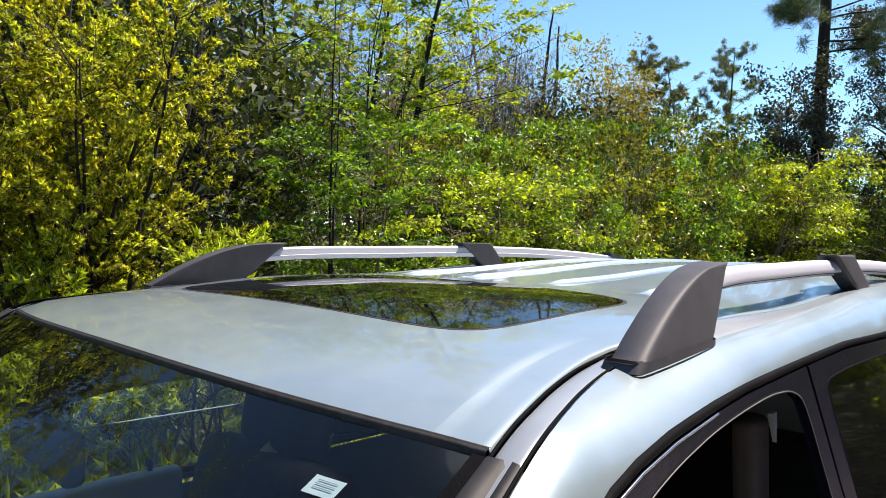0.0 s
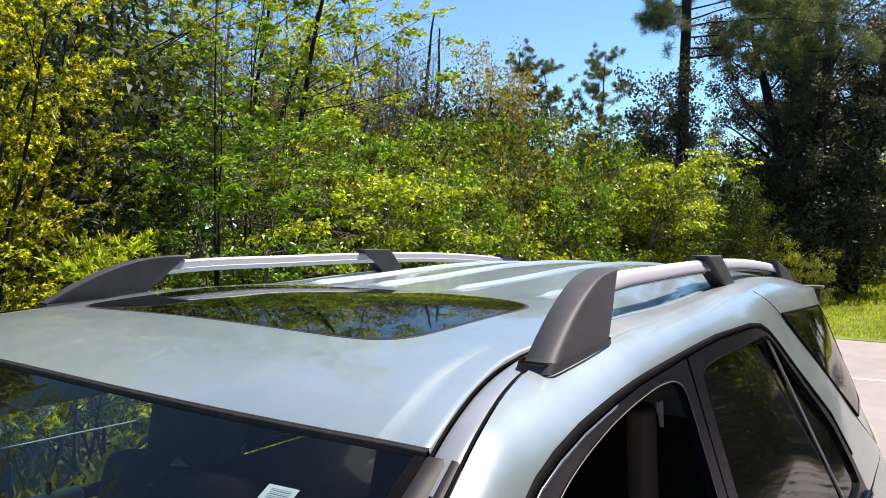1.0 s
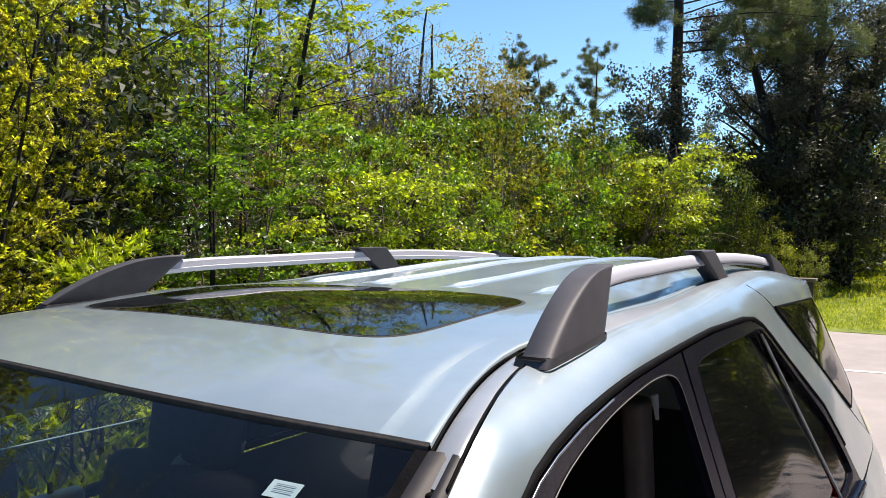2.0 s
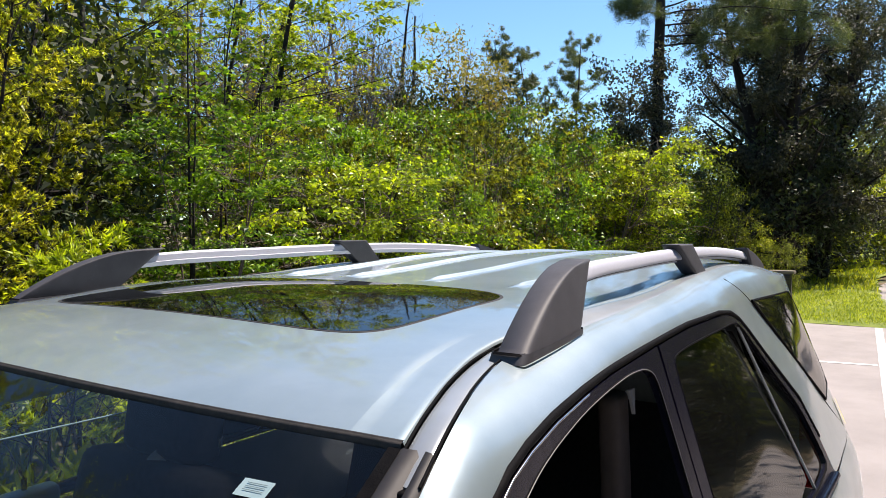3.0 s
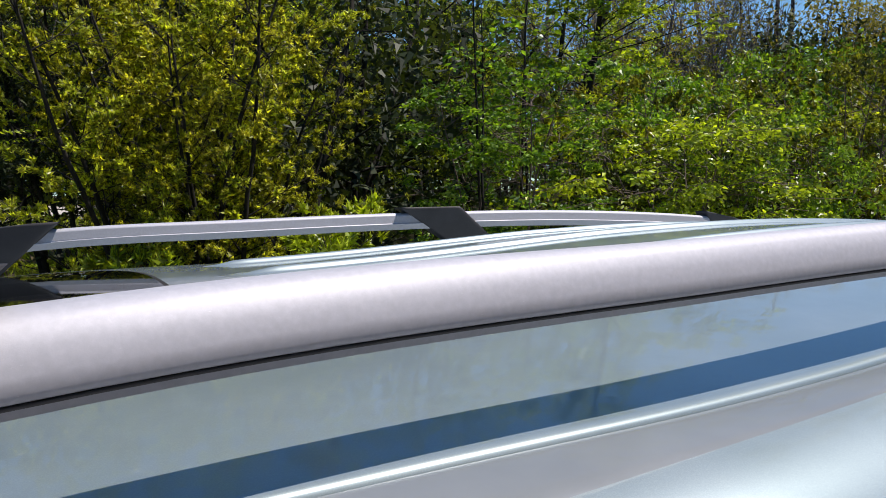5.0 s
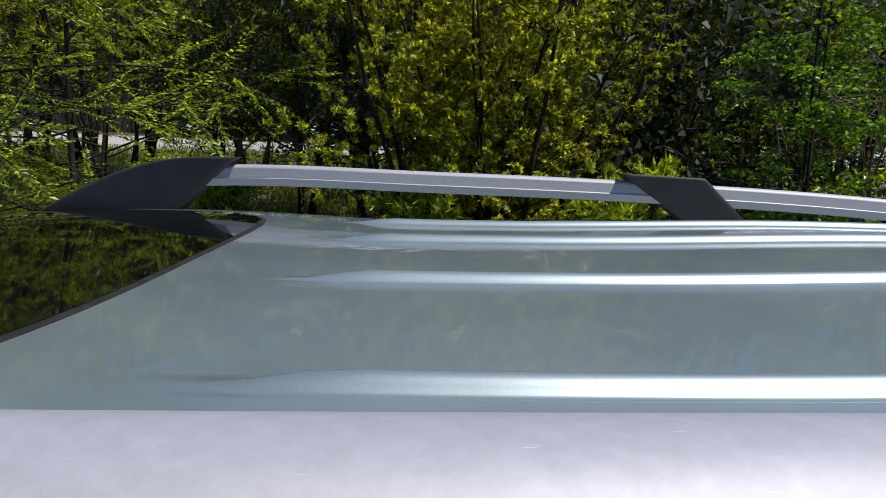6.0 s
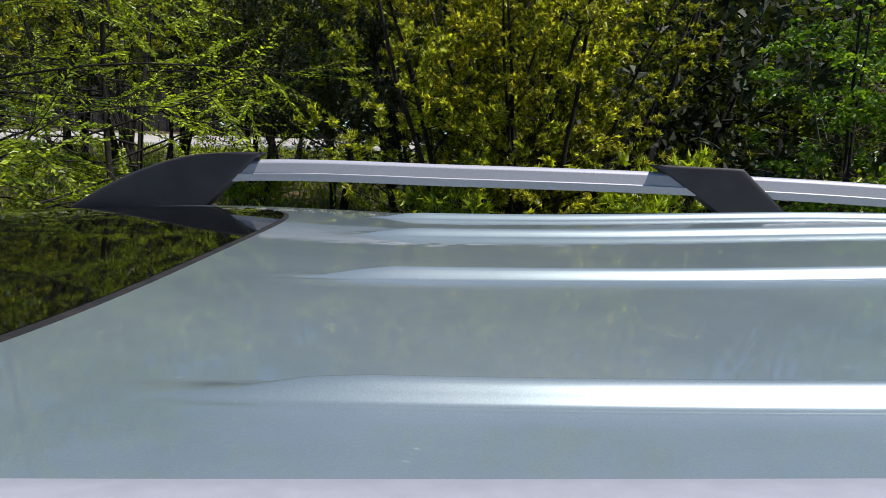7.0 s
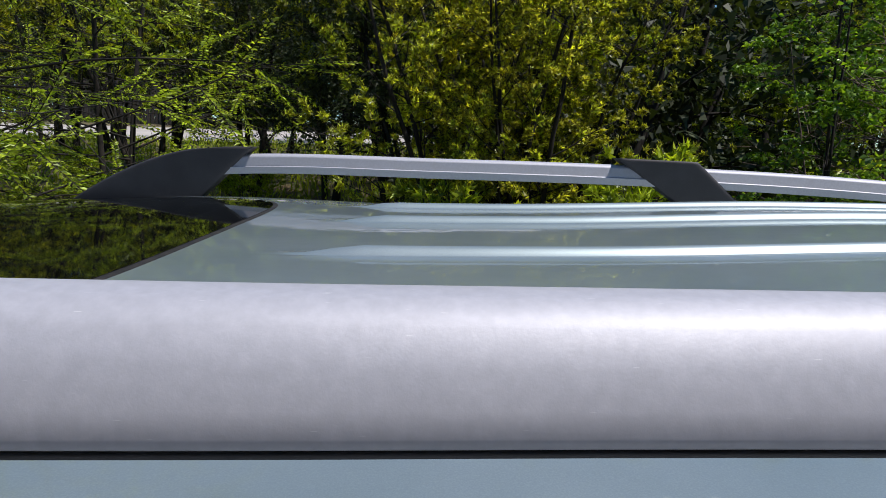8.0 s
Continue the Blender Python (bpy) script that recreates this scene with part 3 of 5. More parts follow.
for side in (-1, 1):
    part("body_side_upper", sheet_bm([shoulder_row(x, side) for x in SX]), PAINT, car)
    # ditch floor and walls, blackened for the shade in them, then the trim strip
    D = []
    for x in SX:
        if x >= 0.72:
            o, i = YD(x), YD(x) - DITCH
            D.append([(x, side * (o + 0.002), ZD(x) - 0.001), (x, side * (o - 0.004), ZD(x) - 0.022), (x, side * (i + 0.006), ZD(x) - 0.021), (x, side * (i + 0.003), min(ZD(x), roof_z(x, i)) - 0.004)])
    part("roof_ditch", sheet_bm(D), RUBBER, car)
    T = []
    for x in np.linspace(0.735, 3.2, 110):
        joint = 1.0 - min(1.0, max(0.0, (x - 1.04) / 0.16))
        o, i = YD(x) - 0.0005 - 0.0055 * joint, YD(x) - DITCH + 0.0045 + 0.0015 * joint
        zi = (ZD(x) - 0.0065) * joint + (roof_z(x, YD(x) - DITCH) - 0.003) * (1 - joint)
        zo = ZD(x) - 0.0065 * joint - 0.0015 * (1 - joint)
        T.append([(x, side * (i + (o - i) * k / 10), zi + (zo - zi) * k / 10 + 0.0045 * math.sin(math.pi * k / 10) ** 0.4 * (0.3 + 0.7 * joint)) for k in range(11)])
    trim = part("ditch_trim", sheet_bm(T), STRIP, car, "satin silver-green roof ditch trim")
    part("end_cap", box_bm(0.016, 0.036, 0.014, (0.733, side * (YD(0.735) - 0.023), ZD(0.735) - 0.011), 0.004), RUBBER, trim)
    # black tubes that draw the dark gaps on either side of the trim
    for shift_y, up in ((-0.0035, 0.0006), (0.0055 - DITCH, -0.0006)):
        path = [(x, side * (YD(x) + shift_y), ZD(x) + up) for x in np.linspace(0.735, 1.10, 24)]
        v, f = tube(path, [0.0021 - 0.0008 * (k / 23) for k in range(24)], 6)
        part("gap_line", mesh_np("gap_line", v, f, RUBBER, True), None, trim)
    # pillar trim beside the windscreen
    A = []
    for i in range(25):
        r = glass_rows[i]
        p = Vector(r[0]) if side < 0 else Vector(r[-1])
        x = p.x
        q = Vector((x, side * (YD(x) - 0.002), ZD(x) + 0.001))
        A.append([p + Vector((0, side * -0.002, 0.001)), p.lerp(q, 0.06) + Vector((0, 0, 0.004)), p.lerp(q, 0.48) + Vector((0, 0, 0.004)), p.lerp(q, 0.54) + Vector((0, 0, -0.004)), p.lerp(q, 0.66) + Vector((0, 0, -0.004)), p.lerp(q, 0.72) + Vector((0, 0, 0.004)), p.lerp(q, 0.90) + Vector((0, 0, 0.003)), q - Vector((0, 0, 0.004))])
    part("pillar_trim", sheet_bm([[tuple(v) for v in row] for row in A]), PILLAR, car, "dusty grey windscreen pillar trim")


# doors: window frames as rings on the side, with glass set in
def side_pt(x, z, side, out=0.0):
    y = side_y(x, z)
    if z > shoulder_base(x) and z > 1.55:
        lo, hi = 0.0, 1.0
        for _ in range(24):
            mid = (lo + hi) / 2
            lo, hi = (mid, hi) if shoulder_pt(x, mid)[1] < z else (lo, mid)
        y = shoulder_pt(x, lo)[0]
    return (x, side * (y + out), z)


def rounded(poly, times=2):
    """Cuts an outline's corners."""
    for _ in range(times):
        new_poly = []
        for (ax, az), (bx, bz) in zip(poly, poly[1:] + poly[:1]):
            new_poly += [(0.8 * ax + 0.2 * bx, 0.8 * az + 0.2 * bz), (0.2 * ax + 0.8 * bx, 0.2 * az + 0.8 * bz)]
        poly = new_poly
    return poly


def resample(poly, n):
    P = np.array(poly + [poly[0]], float)
    d = np.concatenate([[0], np.cumsum(np.linalg.norm(np.diff(P, axis=0), axis=1))])
    s = np.linspace(0, d[-1], n, endpoint=False)
    return np.stack([np.interp(s, d, P[:, 0]), np.interp(s, d, P[:, 1])], 1)


def ring_between(outer, inner, side, out=0.0, lip=0.014):
    """A door frame: the outer outline less the hole, with lips turned inwards."""
    bm = bmesh.new()
    loops = []
    for poly in (outer, inner):
        pts = resample(poly, 90)
        vs = [bm.verts.new((x, 0, z)) for x, z in pts]
        loops += [bm.edges.new((vs[i], vs[(i + 1) % len(vs)])) for i in range(len(vs))]
    bmesh.ops.triangle_fill(bm, use_beauty=True, use_dissolve=False, edges=loops, normal=(0, 1, 0))
    for v in bm.verts:
        v.co = Vector(side_pt(v.co.x, v.co.z, side, out))
    ex = bmesh.ops.extrude_edge_only(bm, edges=[e for e in bm.edges if e.is_boundary])
    for v in ex["geom"]:
        if isinstance(v, bmesh.types.BMVert):
            v.co.y -= side * lip
    return outward(bm, (0, side, 0))


def fill_side(poly, side, out, n=14, sink=0.016):
    """A pane on the side: rows from its lowest to its highest point, each spanning the outline."""
    P = np.array(poly + [poly[0]], float)
    rows = []
    lo, hi = P[:, 1].min(), P[:, 1].max()
    for k in range(n + 1):
        z = lo + (hi - lo) * (0.002 + 0.996 * k / n)
        xs = []
        for (xa, za), (xb, zb) in zip(P[:-1], P[1:]):
            if (za - z) * (zb - z) <= 0 and za != zb:
                xs.append(xa + (xb - xa) * (z - za) / (zb - za))
        x0, x1 = min(xs), max(xs)
        bow = out - sink * max(0.0, (z - 1.12) / 0.46) ** 2
        rows.append([side_pt(x0 + (x1 - x0) * i / n, z, side, bow) for i in range(n + 1)])
    return sheet_bm(rows)


def line_tube(poly, side, out, r, material, name, parent, closed=True):
    pts = [side_pt(x, z, side, out) for x, z in (poly + [poly[0]] if closed else poly)]
    v, f = tube(pts, [r] * len(pts), 6)
    return part(name, mesh_np(name, v, f, material, True), None, parent)


FRONT_OUT = [(0.06, 1.10), (0.2, 1.217), (0.5, 1.387), (0.75, 1.530), (0.85, 1.567), (0.91, 1.577), (1.0, 1.585), (1.13, 1.591), (1.25, 1.595), (1.485, 1.600), (1.491, 1.45), (1.504, 1.10)]
FRONT_GLASS = [(0.38, 1.12), (0.40, 1.285), (0.55, 1.378), (0.75, 1.490), (0.85, 1.532), (0.92, 1.552), (1.0, 1.564), (1.10, 1.574), (1.20, 1.579), (1.32, 1.583), (1.390, 1.579), (1.428, 1.566), (1.440, 1.540), (1.447, 1.40), (1.455, 1.12)]
REAR_OUT = [(1.495, 1.600), (1.7, 1.605), (1.95, 1.600), (2.04, 1.590), (2.11, 1.568), (2.17, 1.534), (2.275, 1.457), (2.452, 1.313), (2.508, 1.197), (2.525, 1.10), (1.51, 1.10), (1.498, 1.45)]
REAR_GLASS = [(1.555, 1.12), (1.552, 1.40), (1.552, 1.555), (1.562, 1.572), (1.70, 1.577), (2.02, 1.575), (2.085, 1.568), (2.10, 1.55), (2.24, 1.25), (2.29, 1.12)]
REAR_FIXED = [(2.315, 1.12), (2.275, 1.25), (2.135, 1.535), (2.15, 1.53), (2.25, 1.452), (2.42, 1.308), (2.472, 1.19), (2.488, 1.12)]
REAR_HOLE = [(1.555, 1.12), (1.552, 1.40), (1.552, 1.555), (1.562, 1.572), (1.70, 1.577), (2.02, 1.575), (2.085, 1.568), (2.15, 1.53), (2.25, 1.452), (2.42, 1.308), (2.472, 1.19), (2.488, 1.12)]
HALF_DOWN = [(0.385, 1.12), (0.398, 1.27), (0.41, 1.292), (1.449, 1.292), (1.455, 1.12)]
FRONT_GLASS, REAR_GLASS, REAR_HOLE = rounded(FRONT_GLASS), rounded(REAR_GLASS), rounded(REAR_HOLE)
for side in (-1, 1):
    for kind, outer, hole, panes in (("front_door", FRONT_OUT, FRONT_GLASS, [FRONT_GLASS]), ("rear_door", REAR_OUT, REAR_HOLE, [REAR_GLASS, REAR_FIXED])):
        frame_part = part(kind, ring_between(outer, hole, side, 0.002), FRAME, car, "black-framed car door" + (", its window lowered" if (side, kind) == (-1, "front_door") else " with closed window"))
        for pane in [] if (side, kind) == (-1, "front_door") else panes if kind != "front_door" else [HALF_DOWN]:
            g = part("window_glass", outward(fill_side(pane, side, -0.008), (0, side, 0)), CLEAR if kind == "front_door" else PRIVACY, frame_part, "lightly tinted glass" if kind == "front_door" else "dark privacy glass")
        line_tube(hole, side, 0.0005, 0.0025, RUBBER, "glass_run", frame_part)
        if (side, kind) == (1, "front_door"):
            line_tube(HALF_DOWN[2:4], side, -0.008, 0.0022, PAPER, "glass_edge", frame_part, False)
        if kind == "front_door":
            # fainter highlight drawn as a tube round the window opening
            line_tube(hole[2:-8], side, 0.0030, 0.0008, DULL, "edge_highlight", frame_part, False)
    line_tube([(2.105, 1.555), (2.255, 1.25), (2.303, 1.12)], side, -0.006, 0.0035, STRIP, "window_divider", frame_part, False)
    # thin bright tube standing in for the sky's highlight along the door top
    line_tube([p for p in FRONT_OUT[2:8]], side, 0.003, 0.0018, BRIGHT, "edge_highlight", car, False)
    # roof-to-door rubber
    line_tube([p for p in SEAL[2:18]], side, -0.002, 0.0062, RUBBER, "door_weatherstrip", car, False)
    # quarter window
    Q = [(2.345, 1.594), (2.60, 1.583), (3.05, 1.556), (3.13, 1.50), (3.16, 1.38), (3.12, 1.30), (3.01, 1.255), (2.83, 1.24)]
    q = part("quarter_window", outward(fill_side(Q, side, 0.005, 18, 0.0), (0, side, 0)), PRIVACY, car, "wrap-round dark quarter window")
    line_tube(Q, side, 0.003, 0.004, RUBBER, "seal", q)
    line_tube([(2.20, 1.662), (2.25, 1.64), (2.30, 1.615), (2.345, 1.59), (2.60, 1.40), (2.88, 1.19), (3.0, 1.12)], side, -0.001, 0.0022, RUBBER, "body_seam", car, False)
    decal = [(3.02, 1.13), (3.05, 1.20), (3.07, 1.15), (3.10, 1.19), (3.11, 1.13), (3.07, 1.10)]
    part("decal", fill_side(decal, side, 0.006, 6, 0.0), YELLOW, car, "small yellow decal") if side < 0 else None

# lower body: a loft from the belt to the sill
LOW = [(1.10, 0.0), (1.06, 0.022), (1.0, 0.040), (0.92, 0.052), (0.80, 0.060), (0.66, 0.060), (0.50, 0.048), (0.36, 0.030), (0.28, -0.01)]
BX = sorted(set([round(v, 3) for v in np.concatenate([np.linspace(-1.32, 3.42, 60), np.linspace(-0.68, 0.24, 24), np.linspace(2.18, 3.10, 24)])]))


def arch(x):
    for c in (-0.22, 2.64):
        d = abs(x - c)
        if d < 0.41:
            return 0.34 + math.sqrt(0.41**2 - d * d)
    return 0.28


def hood_z(x):
    return interp(x, [(-1.34, 0.80), (-1.25, 0.90), (-0.9, 1.0), (-0.2, 1.06), (3.4, 1.10)])


def nose(x):
    return 1 - 0.20 * max(0, (-0.85 - x) / 0.5) ** 2 - 0.16 * max(0, (x - 3.0) / 0.42) ** 2


for side in (-1, 1):
    rows = []
    for x in BX:
        lo, hi = arch(x), hood_z(x)
        row = []
        for k in range(13):
            z = hi + (lo - hi) * k / 12
            off = interp(-z, [(-a, b) for a, b in LOW])
            row.append((x, side * (YB(x) * 1.0 + off) * nose(x), z))
        rows.append(row)
    part("body_side_lower", sheet_bm(rows), PAINT, car)
    belt = [(x, BELT_Z) for x in np.linspace(0.1, 2.52, 30)]
    line_tube(belt, side, 0.006, 0.011, FRAME, "belt_moulding", car, False)
    for hx in (1.30, 2.32):
        handle = box_bm(0.19, 0.028, 0.035, (hx, side * (YB(hx) + 0.062), 0.985), 0.011)
        part("door_handle", handle, PAINT, car)
hood = [[(x, s * YB(x) * nose(x) * 0.995, hood_z(x) + 0.055 * (1 - s * s) * min(1, (x + 1.36) / 0.25) + 0.012 * math.exp(-((abs(s) - 0.55) / 0.08) ** 2)) for s in np.linspace(-1, 1, 25)] for x in np.linspace(-1.32, -0.14, 24)]
part("bonnet", sheet_bm(hood), PAINT, car)
cowl = [[(x, s * 0.80, interp(x, [(-0.16, 1.062), (-0.05, 1.05), (0.10, 1.06)]) + 0.05 * (1 - s * s)) for s in np.linspace(-1, 1, 17)] for x in np.linspace(-0.16, 0.06, 6)]
part("cowl", sheet_bm(cowl), RUBBER, car)
front = [[(-1.32 - 0.10 * (1 - s * s) - 0.05 * math.sin(math.pi * k / 8), s * YB(-1.32) * nose(-1.32), 0.80 - 0.50 * k / 8) for s in np.linspace(-1, 1, 17)] for k in range(9)]
part("front_bumper", sheet_bm(front), PAINT, car)
for side in (-1, 1):
    part("headlight", box_bm(0.10, 0.34, 0.13, (-1.35, side * 0.46, 0.76), 0.03, Matrix.Rotation(side * 0.25, 4, "Z")), LAMP, car)
part("grille", box_bm(0.06, 0.55, 0.16, (-1.40, 0, 0.70), 0.02), RUBBER, car)

# tail: liftgate with its window, spoiler lip, lamps and bumper
TAIL = [(1.640, 3.275), (1.55, 3.30), (1.40, 3.35), (1.20, 3.41), (1.08, 3.44), (0.9, 3.445), (0.7, 3.44)]
tail_rows = []
for z, x in TAIL:
    w = side_y(3.25, z) if z > BELT_Z else YB(3.25) + 0.05
    w = min(w, 0.74)
    tail_rows.append([(x - 0.16 * abs(s) ** 5, s * w, z - 0.035 * s * s * (z > 1.6)) for s in np.linspace(-1, 1, 25)])
part("liftgate", sheet_bm(tail_rows), PAINT, car)
rg = []
for z, x in TAIL[1:4]:
    w = side_y(3.25, z) - 0.06
    rg.append([(x + 0.006 - 0.12 * abs(s) ** 5, s * w, z - 0.01) for s in np.linspace(-1, 1, 17)])
part("rear_window", outward(sheet_bm(rg), (1, 0, 0)), PRIVACY, car)
for side in (-1, 1):
    C = []
    for k in range(12):
        z = 1.60 - 0.86 * k / 11
        xt = interp(-z, [(-a, b) for a, b in TAIL])
        w = min(side_y(3.25, z) if z > BELT_Z else YB(3.25) + 0.05, 0.74)
        y0 = side_y(3.24, z) if z > BELT_Z else (YB(3.24) + 0.05) * nose(3.24)
        C.append([(3.24 + (xt - 0.16 - 3.24) * f, side * (y0 + (w - y0) * f), z) for f in np.linspace(0, 1, 6)])
    part("rear_corner", sheet_bm(C), PAINT, car)
    part("tail_light", box_bm(0.16, 0.10, 0.34, (3.33, side * 0.68, 0.96), 0.03), RED, car)
bump_rows = [[(3.42 + 0.10 * (1 - abs(s) ** 3) * math.sin(math.pi * (0.15 + 0.7 * k / 8)), s * 0.80, 0.74 - 0.42 * k / 8) for s in np.linspace(-1, 1, 21)] for k in range(9)]
part("rear_bumper", sheet_bm(bump_rows), PAINT, car)
part("underbody", box_bm(4.4, 1.5, 0.12, (1.02, 0, 0.30), 0.03), RUBBER, car)


def wheel(x, side):
    prof = [(0.20, 0.100), (0.30, 0.108), (0.335, 0.095), (0.345, 0.05), (0.345, -0.05), (0.335, -0.095), (0.30, -0.108), (0.20, -0.10)]
    P = [[(x + r * math.cos(a), side * (0.80 + y), 0.345 + r * math.sin(a)) for r, y in prof] for a in np.linspace(0, 2 * math.pi, 40, endpoint=False)]
    tyre = part("wheel", sheet_bm(P, True, True), TYRE, car, "black tyre on a spoked alloy rim")
    pieces = []
    for k in range(5):
        a = 2 * math.pi * k / 5
        pieces.append(tube([(x + 0.03 * math.cos(a), side * 0.875, 0.345 + 0.03 * math.sin(a)), (x + 0.21 * math.cos(a), side * 0.865, 0.345 + 0.21 * math.sin(a))], [0.035, 0.026], 8))
    ringp = [(x + 0.215 * math.cos(a), side * 0.87, 0.345 + 0.215 * math.sin(a)) for a in np.linspace(0, 2 * math.pi, 33)]
    pieces.append(tube(ringp, [0.016] * 33, 8))
    v, f = joined(pieces)
    part("rim", mesh_np("rim", v, f, ALLOY, True), None, tyre)


for wx in (-0.22, 2.64):
    for side in (-1, 1):
        wheel(wx, side)

# cabin
part("dashboard", box_bm(0.50, 1.46, 0.26, (0.22, 0, 0.96), 0.07), CABIN, car)
lining = part("headlining", sheet_bm([[(x, y, roof_z(x, y * 0.9) - 0.045) for y in np.linspace(-0.56, 0.56, 9)] for x in np.linspace(1.53, 3.1, 10)]), TAN, car)
for side in (-1, 1):
    part("side_strip", sheet_bm([[(x, side * y, roof_z(x, y * 0.9) - 0.045) for y in (0.47, 0.515, 0.56)] for x in np.linspace(0.80, 1.53, 8)]), TAN, lining)
part("front_strip", sheet_bm([[(x, y, roof_z(x, y * 0.9) - 0.045) for y in np.linspace(-0.47, 0.47, 7)] for x in (0.80, 0.88, 0.97)]), TAN, lining)
hang = smooth_table([(0.74, 1.365), (0.9, 1.390), (1.05, 1.405), (1.25, 1.405), (1.46, 1.395)])
part("headlining_edge", sheet_bm([[(x, 0.60 + 0.09 * k / 4, ZD(x) - 0.03 + (hang(x) - ZD(x) + 0.03) * (k / 4) ** 0.8) for k in range(5)] for x in np.linspace(0.80, 1.46, 12)]), CABIN, car)
part("cabin_floor", box_bm(3.0, 1.44, 0.08, (1.55, 0, 0.42), 0.02), CABIN, car)
for side in (-1, 1):
    seat = part("front_seat", box_bm(0.52, 0.52, 0.20, (0.93 - 0.05 * side, side * 0.37, 0.66), 0.07), CABIN, car)
    part("backrest", box_bm(0.16, 0.50, 0.62, (1.21 - 0.05 * side, side * 0.37, 0.98), 0.06, Matrix.Rotation(radians(14), 4, "Y")), CABIN, seat)
    part("headrest", box_bm(0.11, 0.27, 0.19, (1.31 - 0.05 * side, side * 0.37, 1.37), 0.045, Matrix.Rotation(radians(10), 4, "Y")), CABIN, seat)
    part("pillar_lining", box_bm(0.055, 0.04, 0.46, (1.425, side * 0.655, 1.30), 0.015, Matrix.Rotation(radians(-5), 4, "Y")), BROWN, car)
bench = part("rear_bench", box_bm(0.50, 1.30, 0.20, (1.95, 0, 0.68), 0.07), CABIN, car)
part("backrest", box_bm(0.16, 1.28, 0.60, (2.22, 0, 1.0), 0.06, Matrix.Rotation(radians(16), 4, "Y")), CABIN, bench)
ringp = [(0.62 + 0.07 * math.cos(a), -0.37 + 0.185 * math.sin(a), 1.06 + 0.16 * math.cos(a)) for a in np.linspace(0, 2 * math.pi, 41)]
v, f = tube(ringp, [0.016] * 41, 8)
part("steering_wheel", mesh_np("steering_wheel", v, f, RUBBER, True), None, car)
part("inner_mirror", box_bm(0.03, 0.24, 0.07, (0.62, -0.02, 1.50), 0.012), CABIN, car)

for side in (-1, 1):
    part("door_card", box_bm(0.84, 0.05, 0.50, (0.74, side * 0.722, 0.930), 0.02), CREAM, car, "cream inner door panel")
    part("lock_knob", box_bm(0.012, 0.012, 0.035, (1.08, side * 0.722, 1.190), 0.004), RUBBER, car)
    guide = box_bm(0.018, 0.006, 0.045)
    for v in guide.verts:
        if v.co.z < 0:
            v.co.x = 0.012 + 0.1 * v.co.x
    bmesh.ops.translate(guide, vec=(1.398, side * 0.690, 1.518), verts=guide.verts[:])
    part("belt_guide", guide, STRIP, car, "pale seat belt guide")


# cream crescent standing in for sunlight on the far headrest's edge, along its top
arc = []
for k in range(15):
    a = radians(75 + 115 * k / 14)
    w = 0.004 + 0.022 * math.sin(math.pi * (0.12 + 0.80 * k / 14))
    r = 0.135
    arc.append([(1.262 + (r + dr) * math.cos(a) * 0.60 + dx, 0.262 - (r + dr) * math.cos(a) * 0.80 + dx, 1.218 + (r + dr) * math.sin(a) * 0.80) for dr, dx in ((-w, 0), (-w, 0.02), (w, 0.02), (w, 0))])
part("headrest_highlight", sheet_bm(arc, True, False, True), CREAM, car, "cream crescent for the sunlit edge of the headrest")


def on_screen(s, f, lift):
    """A point of the windscreen: s from -1 to 1 across, f from 0 at its top to 1."""
    j, i = (s + 1) / 2 * 32, f * 24
    i0, j0 = min(int(i), 23), min(int(j), 31)
    upper = Vector(glass_rows[i0][j0]).lerp(Vector(glass_rows[i0][j0 + 1]), j - j0)
    lower = Vector(glass_rows[i0 + 1][j0]).lerp(Vector(glass_rows[i0 + 1][j0 + 1]), j - j0)
    return upper.lerp(lower, i - i0) + Vector((0, 0, lift))


def sticker_sheet(s0, s1, f0, f1, lift):
    a, b, c, d = on_screen(s0, f0, lift), on_screen(s1, f0, lift), on_screen(s1, f1, lift), on_screen(s0, f1, lift)
    return a, b, c, d


a, b, c, d = sticker_sheet(-0.862, -0.812, 0.070, 0.092, 0.0015)
sticker = part("sticker", sheet_bm([[tuple(a), tuple(b)], [tuple(d), tuple(c)]], False), PAPER, windscreen, "pale paper service sticker")
for k in range(3):
    f = 0.25 + 0.2 * k
    p, q = a.lerp(d, f), b.lerp(c, f)
    w = (d - a) * 0.05
    up = Vector((0, 0, 0.0012))
    part("print_bar", sheet_bm([[tuple(p.lerp(q, 0.15) + up), tuple(p.lerp(q, 0.8) + up)], [tuple(p.lerp(q, 0.15) + w + up), tuple(p.lerp(q, 0.8) + w + up)]], False), PRINT, sticker)

# ---- roof rails ----
YR = smooth_table([(1.0, 0.650), (1.27, 0.622), (1.40, 0.600), (1.7, 0.571), (2.0, 0.556), (2.8, 0.526), (3.02, 0.520)])
ZT = smooth_table([(1.0, 1.721), (1.38, 1.757), (1.7, 1.760), (2.0, 1.758), (2.4, 1.747), (2.8, 1.718), (3.03, 1.690)])
ZR = smooth_table([(1.0, 1.708), (1.38, 1.745), (1.7, 1.7475), (2.0, 1.747), (2.4, 1.737), (2.8, 1.708), (3.03, 1.680)])
ACROSS = [0.0, 0.012, 0.03, 0.06, 0.12, 0.3, 0.5, 0.7, 0.88, 0.94, 0.97, 0.988, 1.0]


